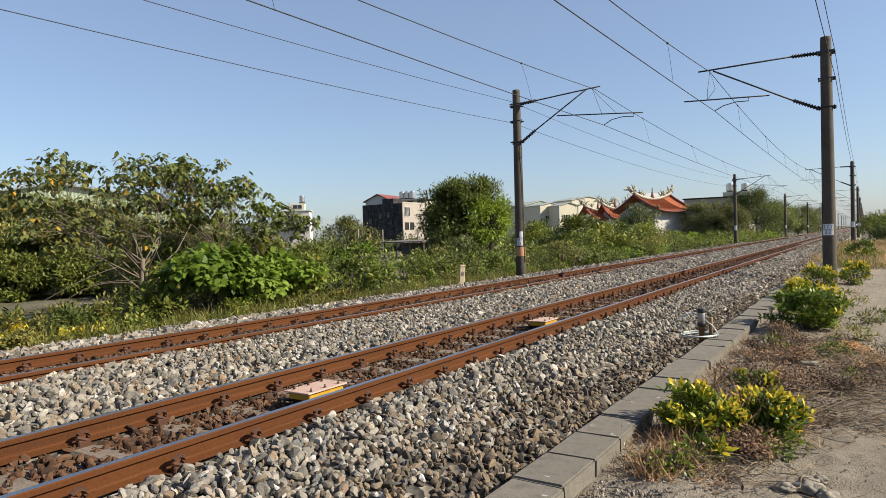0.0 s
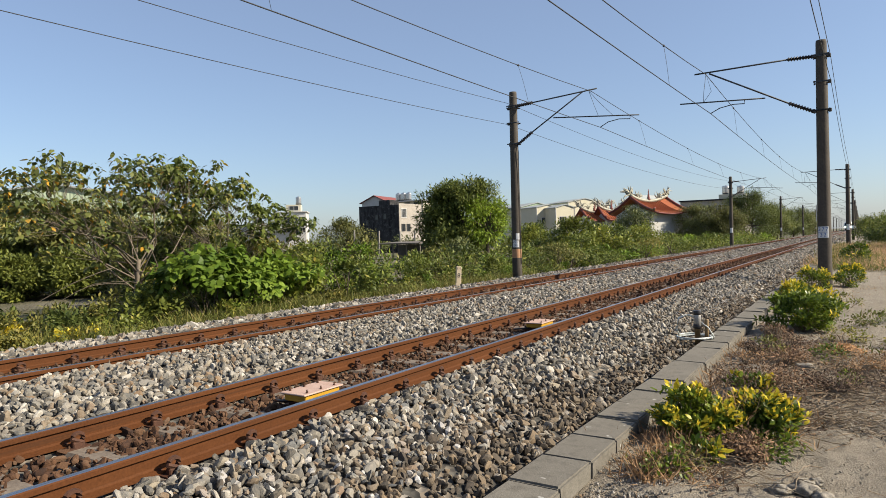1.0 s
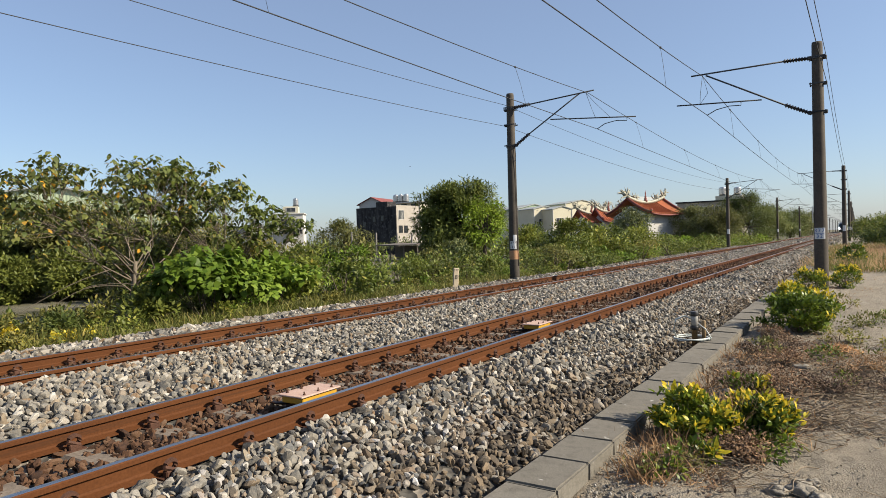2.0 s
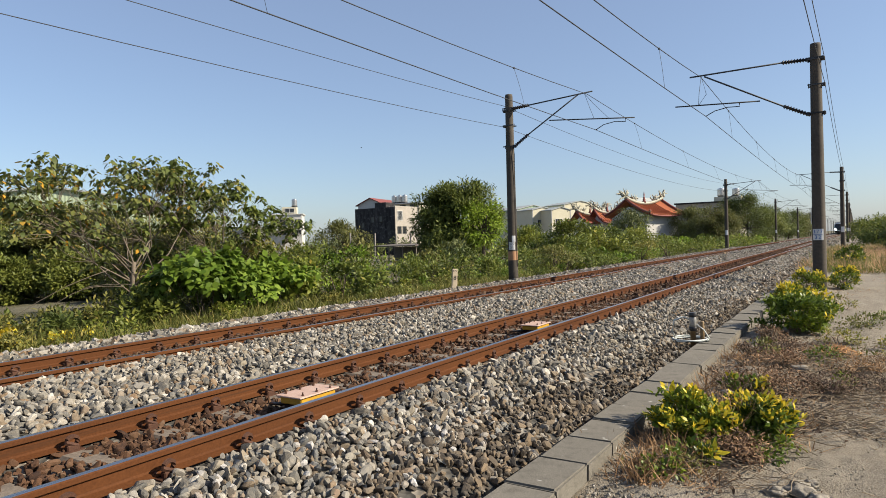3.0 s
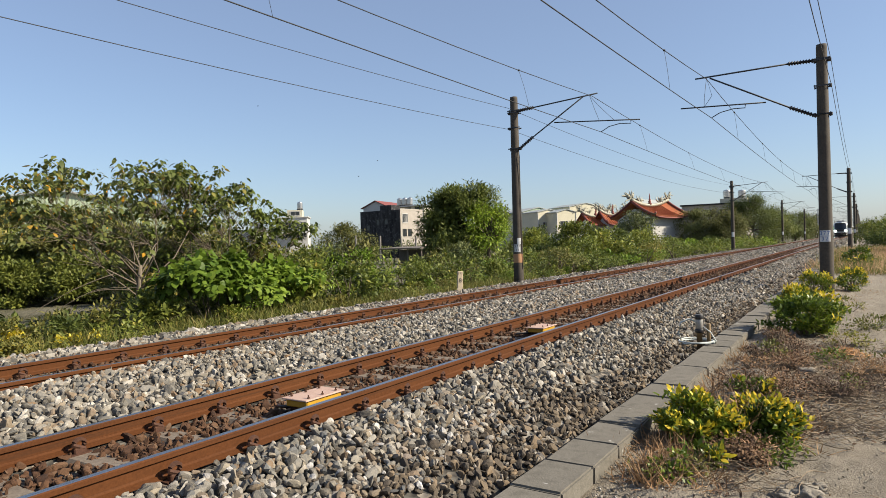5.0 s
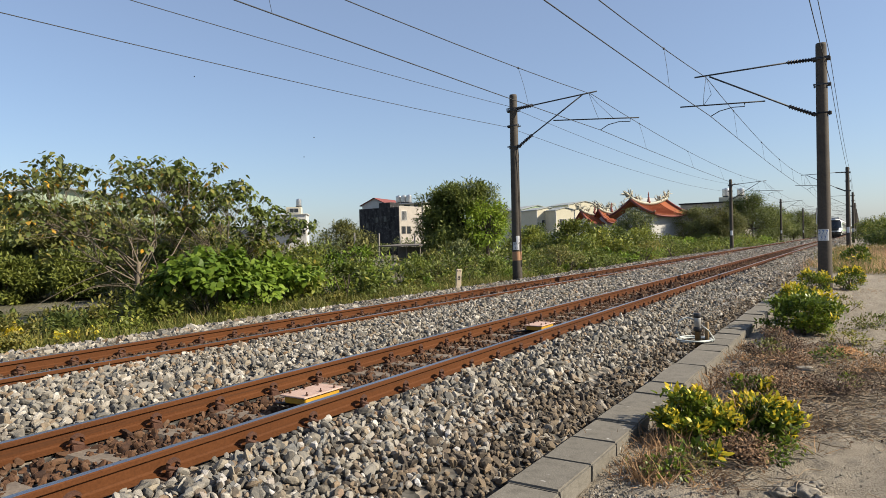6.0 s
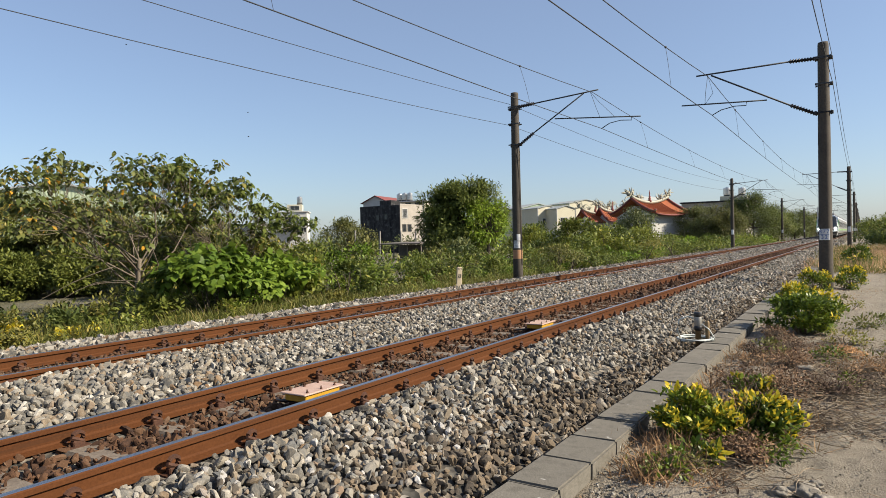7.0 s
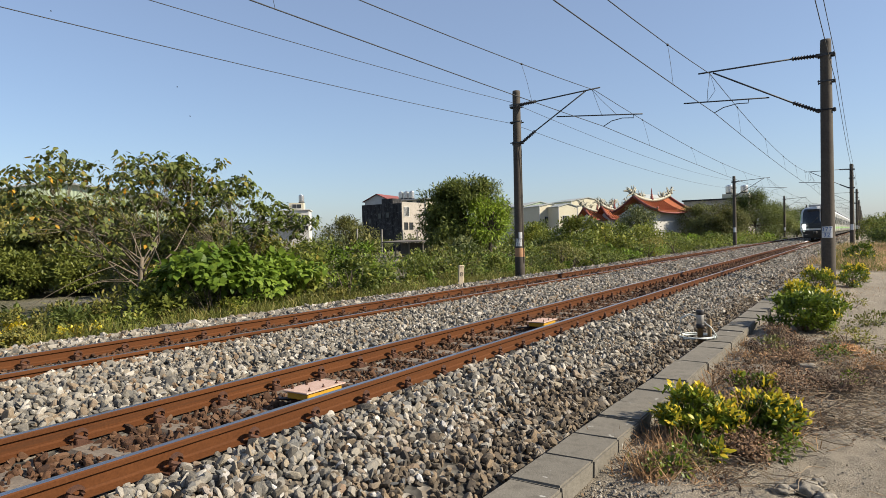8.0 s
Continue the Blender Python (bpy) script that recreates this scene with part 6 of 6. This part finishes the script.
def cab_front():
    """The cab's skin with its dark face, and the panes set on it: the screen and the mask below it."""
    zs = [0.55, 0.75, 0.85, 1.0, 1.12, 1.32, 1.6, 1.9, 2.2, 2.6, 3.0, 3.2, 3.38, 3.55, 3.63]
    us = [-1, -0.97, -0.92, -0.84, -0.66, -0.4, -0.15, 0.15, 0.4, 0.66, 0.84, 0.92, 0.97, 1]
    wid = lambda z: float(np.interp(z, SIDE_Z, SIDE_W)) if z > 0.85 else 1.34 - 0.25 * (0.85 - z)
    nu = len(us)
    v = [(wid(z) * u, nose_y(u, z), z) for z in zs for u in us]
    f, ix, screen, mask = [], [], [], []
    for j in range(len(zs) - 1):
        for i in range(nu - 1):
            zc, uc = (zs[j] + zs[j + 1]) / 2, abs(us[i] + us[i + 1]) / 2
            q = (j * nu + i, j * nu + i + 1, (j + 1) * nu + i + 1, (j + 1) * nu + i)
            f.append(q)
            ix.append(1 if zc < 1.1 and uc < 0.9 else 0)
            if uc < 0.84 and 1.9 < zc < 3.38:
                screen.append(q)
            elif uc < 0.9 and 1.32 < zc < 1.9:
                mask.append(q)
    # the skin closes back to the car body
    for j in range(len(zs) - 1):
        for i in (0, nu - 1):
            a, b = Vector(v[j * nu + i]), Vector(v[(j + 1) * nu + i])
            k = len(v)
            v += [(a.x, 1.0, a.z), (b.x, 1.0, b.z)]
            f.append((j * nu + i, (j + 1) * nu + i, k + 1, k))
            ix.append(0)
    k = len(v)
    top = (len(zs) - 1) * nu
    v += [(v[top + i][0], 1.0, 3.63) for i in range(nu)]
    for i in range(nu - 1):
        f.append((top + i, top + i + 1, k + i + 1, k + i))
        ix.append(0)
    skin = mesh_of("cab", v, f, [M_TBODY, M_TDARK], False, ix)

    def pane(name, quads, mat):
        used = sorted({i for q in quads for i in q})
        at = {i: k for k, i in enumerate(used)}
        return mesh_of(name, [(v[i][0], v[i][1] - 0.015, v[i][2]) for i in used], [tuple(at[i] for i in q) for q in quads], mat, True)

    return skin, pane("windscreen", screen, M_TGLASS), pane("mask", mask, M_TMASK)


def make_train():
    skin, screen, mask = cab_front()
    cab = part("cab", skin, TRAIN, None, "white rounded cab front")
    part("windscreen", screen, cab, None, "large black windscreen")
    part("mask", mask, cab, None, "black face panel round the headlights")
    for s in (-1, 1):
        lamp = lathe("headlight", [(0.02, 0.0), (0.17, 0.01), (0.17, 0.05), (0.1, 0.09)], M_LAMP, 14)
        part("headlight", lamp, cab, pose(s * 1.05, nose_y(0.74, 1.56) - 0.05, 1.56, 90, 0, s * 30), "lit white headlight")
        part("skirt_lamp", bm_mesh("skirt_lamp", box_bm(0.3, 0.06, 0.1, 0.01, (s * 0.98, nose_y(0.7, 1.05) - 0.02, 0.95)), M_TGLASS), cab)
        part("side_panel", bm_mesh("side_panel", box_bm(0.02, 1.0, 1.6, 0.0, (s * 1.462, 0.55, 1.2)), M_TGREEN), cab, None, "green cab side flash")
    part("destination_panel", bm_mesh("destination_panel", box_bm(1.5, 0.06, 0.22, 0.01, (0, nose_y(0.3, 3.18) - 0.04, 3.1)), M_TDARK), cab)
    part("bumper", bm_mesh("bumper", box_bm(2.3, 0.3, 0.45, 0.06, (0, nose_y(0.6, 0.7) + 0.1, 0.28)), M_TDARK), cab, None, "dark plough below the cab")
    part("coupler", bm_mesh("coupler", box_bm(0.35, 0.6, 0.3, 0.05, (0, -0.95, 0.72)), M_TDARK), cab)
    part("wiper", tube_mesh("wiper", [[(-0.3, nose_y(0.2, 1.9) - 0.05, 1.85), (0.25, nose_y(0.15, 2.4) - 0.05, 2.45)]], 0.02, M_TDARK, 4), cab)
    win = bm_mesh("window", box_bm(0.05, 1.25, 0.85, 0.0, (0, 0, 1.75)), M_TGLASS)
    door = bm_mesh("door", box_bm(0.05, 1.3, 1.95, 0.0, (0, 0, 1.0)), M_TBODY)
    pane = bm_mesh("door_pane", box_bm(0.06, 0.9, 0.85, 0.0, (0, 0, 1.8)), M_TGLASS)
    stripe = bm_mesh("stripe", box_bm(0.03, 18.6, 0.22, 0.0, (0, 9.9, 1.25)), M_TGREEN)
    frame_m = bm_mesh("underframe", box_bm(2.3, 18.5, 0.42, 0.05, (0, 9.8, 0.42)), M_TDARK)
    unit_m = bm_mesh("roof_unit", box_bm(1.7, 3.4, 0.36, 0.08, (0, 0, 3.6)), M_TROOF)
    wheel = lathe("wheel", [(0.3, -0.07), (0.43, -0.06), (0.43, 0.04), (0.46, 0.05), (0.46, 0.07), (0.2, 0.08)], M_TDARK, 18)
    for c in range(8):
        y0 = 1.0 + c * 20.0 if c == 0 else c * 20.0
        car = part("car", car_shell(y0, c * 20.0 + 19.5), TRAIN, None, "silver train car with dark windows")
        base = c * 20.0
        part("underframe", frame_m, car, pose(0, base, 0))
        for s in (-1, 1):
            part("stripe", stripe, car, pose(s * 1.452, base + 0.3, 0), "green stripe")
            for k in range(3):
                y = base + 3.6 + 6.2 * k
                part("door", door, car, pose(s * 1.455, y, 0))
                part("door_pane", pane, car, pose(s * 1.458, y, 0))
                for q in (-1.75, 1.75):
                    part("window", win, car, pose(s * 1.44, y + q, 0))
        for k in (5.0, 14.5):
            part("roof_unit", unit_m, car, pose(0, base + k, 0))
            for q in (-1.05, 1.05):
                for s in (-1, 1):
                    part("wheel", wheel, car, pose(s * 0.565, base + k - 1 + q, 0.46, 0, 90 * s, 0))
    part("pantograph", tube_mesh("pantograph", [[(-0.5, 28, 3.95), (0, 26.8, 4.5), (0, 28.2, 5.05)], [(0.5, 28, 3.95), (0, 26.8, 4.5)], [(-0.75, 28.2, 5.02), (0.75, 28.2, 5.02)]], 0.035, M_TDARK, 5), TRAIN)


make_train()

# ---- birds ----
def bird():
    ob = thing("bird", pose(0, 0, 0), "small dark bird in flight, far off", "bird", "birds")
    part("body", lathe("body", [(0.005, -0.11), (0.03, -0.07), (0.042, 0.0), (0.03, 0.07), (0.018, 0.1), (0.004, 0.13)], M_BLACK, 10), ob, pose(0, 0, 0, 90, 0, 0))
    for s in (-1, 1):
        v = [(0.03 * s, 0.05, 0.01), (0.03 * s, -0.05, 0.01), (0.16 * s, 0.05, 0.06), (0.16 * s, -0.04, 0.06), (0.27 * s, 0.0, 0.03), (0.27 * s, -0.05, 0.03)]
        v += [(x, y, z + 0.008) for x, y, z in v]
        f = [(0, 1, 3, 2), (2, 3, 5, 4), (6, 8, 9, 7), (8, 10, 11, 9), (0, 2, 8, 6), (2, 4, 10, 8), (1, 7, 9, 3), (3, 9, 11, 5), (4, 5, 11, 10), (0, 6, 7, 1)]
        part("wing", mesh_of("wing", v, f, M_BLACK), ob)
    ob.scale = (0.6, 0.6, 0.6)
    return ob


def make_birds():
    first = bird()
    return [(ob, a, b) for ob, a, b in zip((first, copy_thing(first, pose(0, 0, 0)), copy_thing(first, pose(0, 0, 0))), BIRD_FROM, BIRD_TO)]


BIRD_FROM = [(-21.0, 71.2, 0.6), (-24.6, 66.0, 0.6), (-33.5, 63.4, 5.4)]
BIRD_TO = [(-47.8, 33.9, 14.3), (-47.6, 34.9, 12.0), (-51.2, 25.7, 19.0)]
BIRDS = make_birds()
motions()
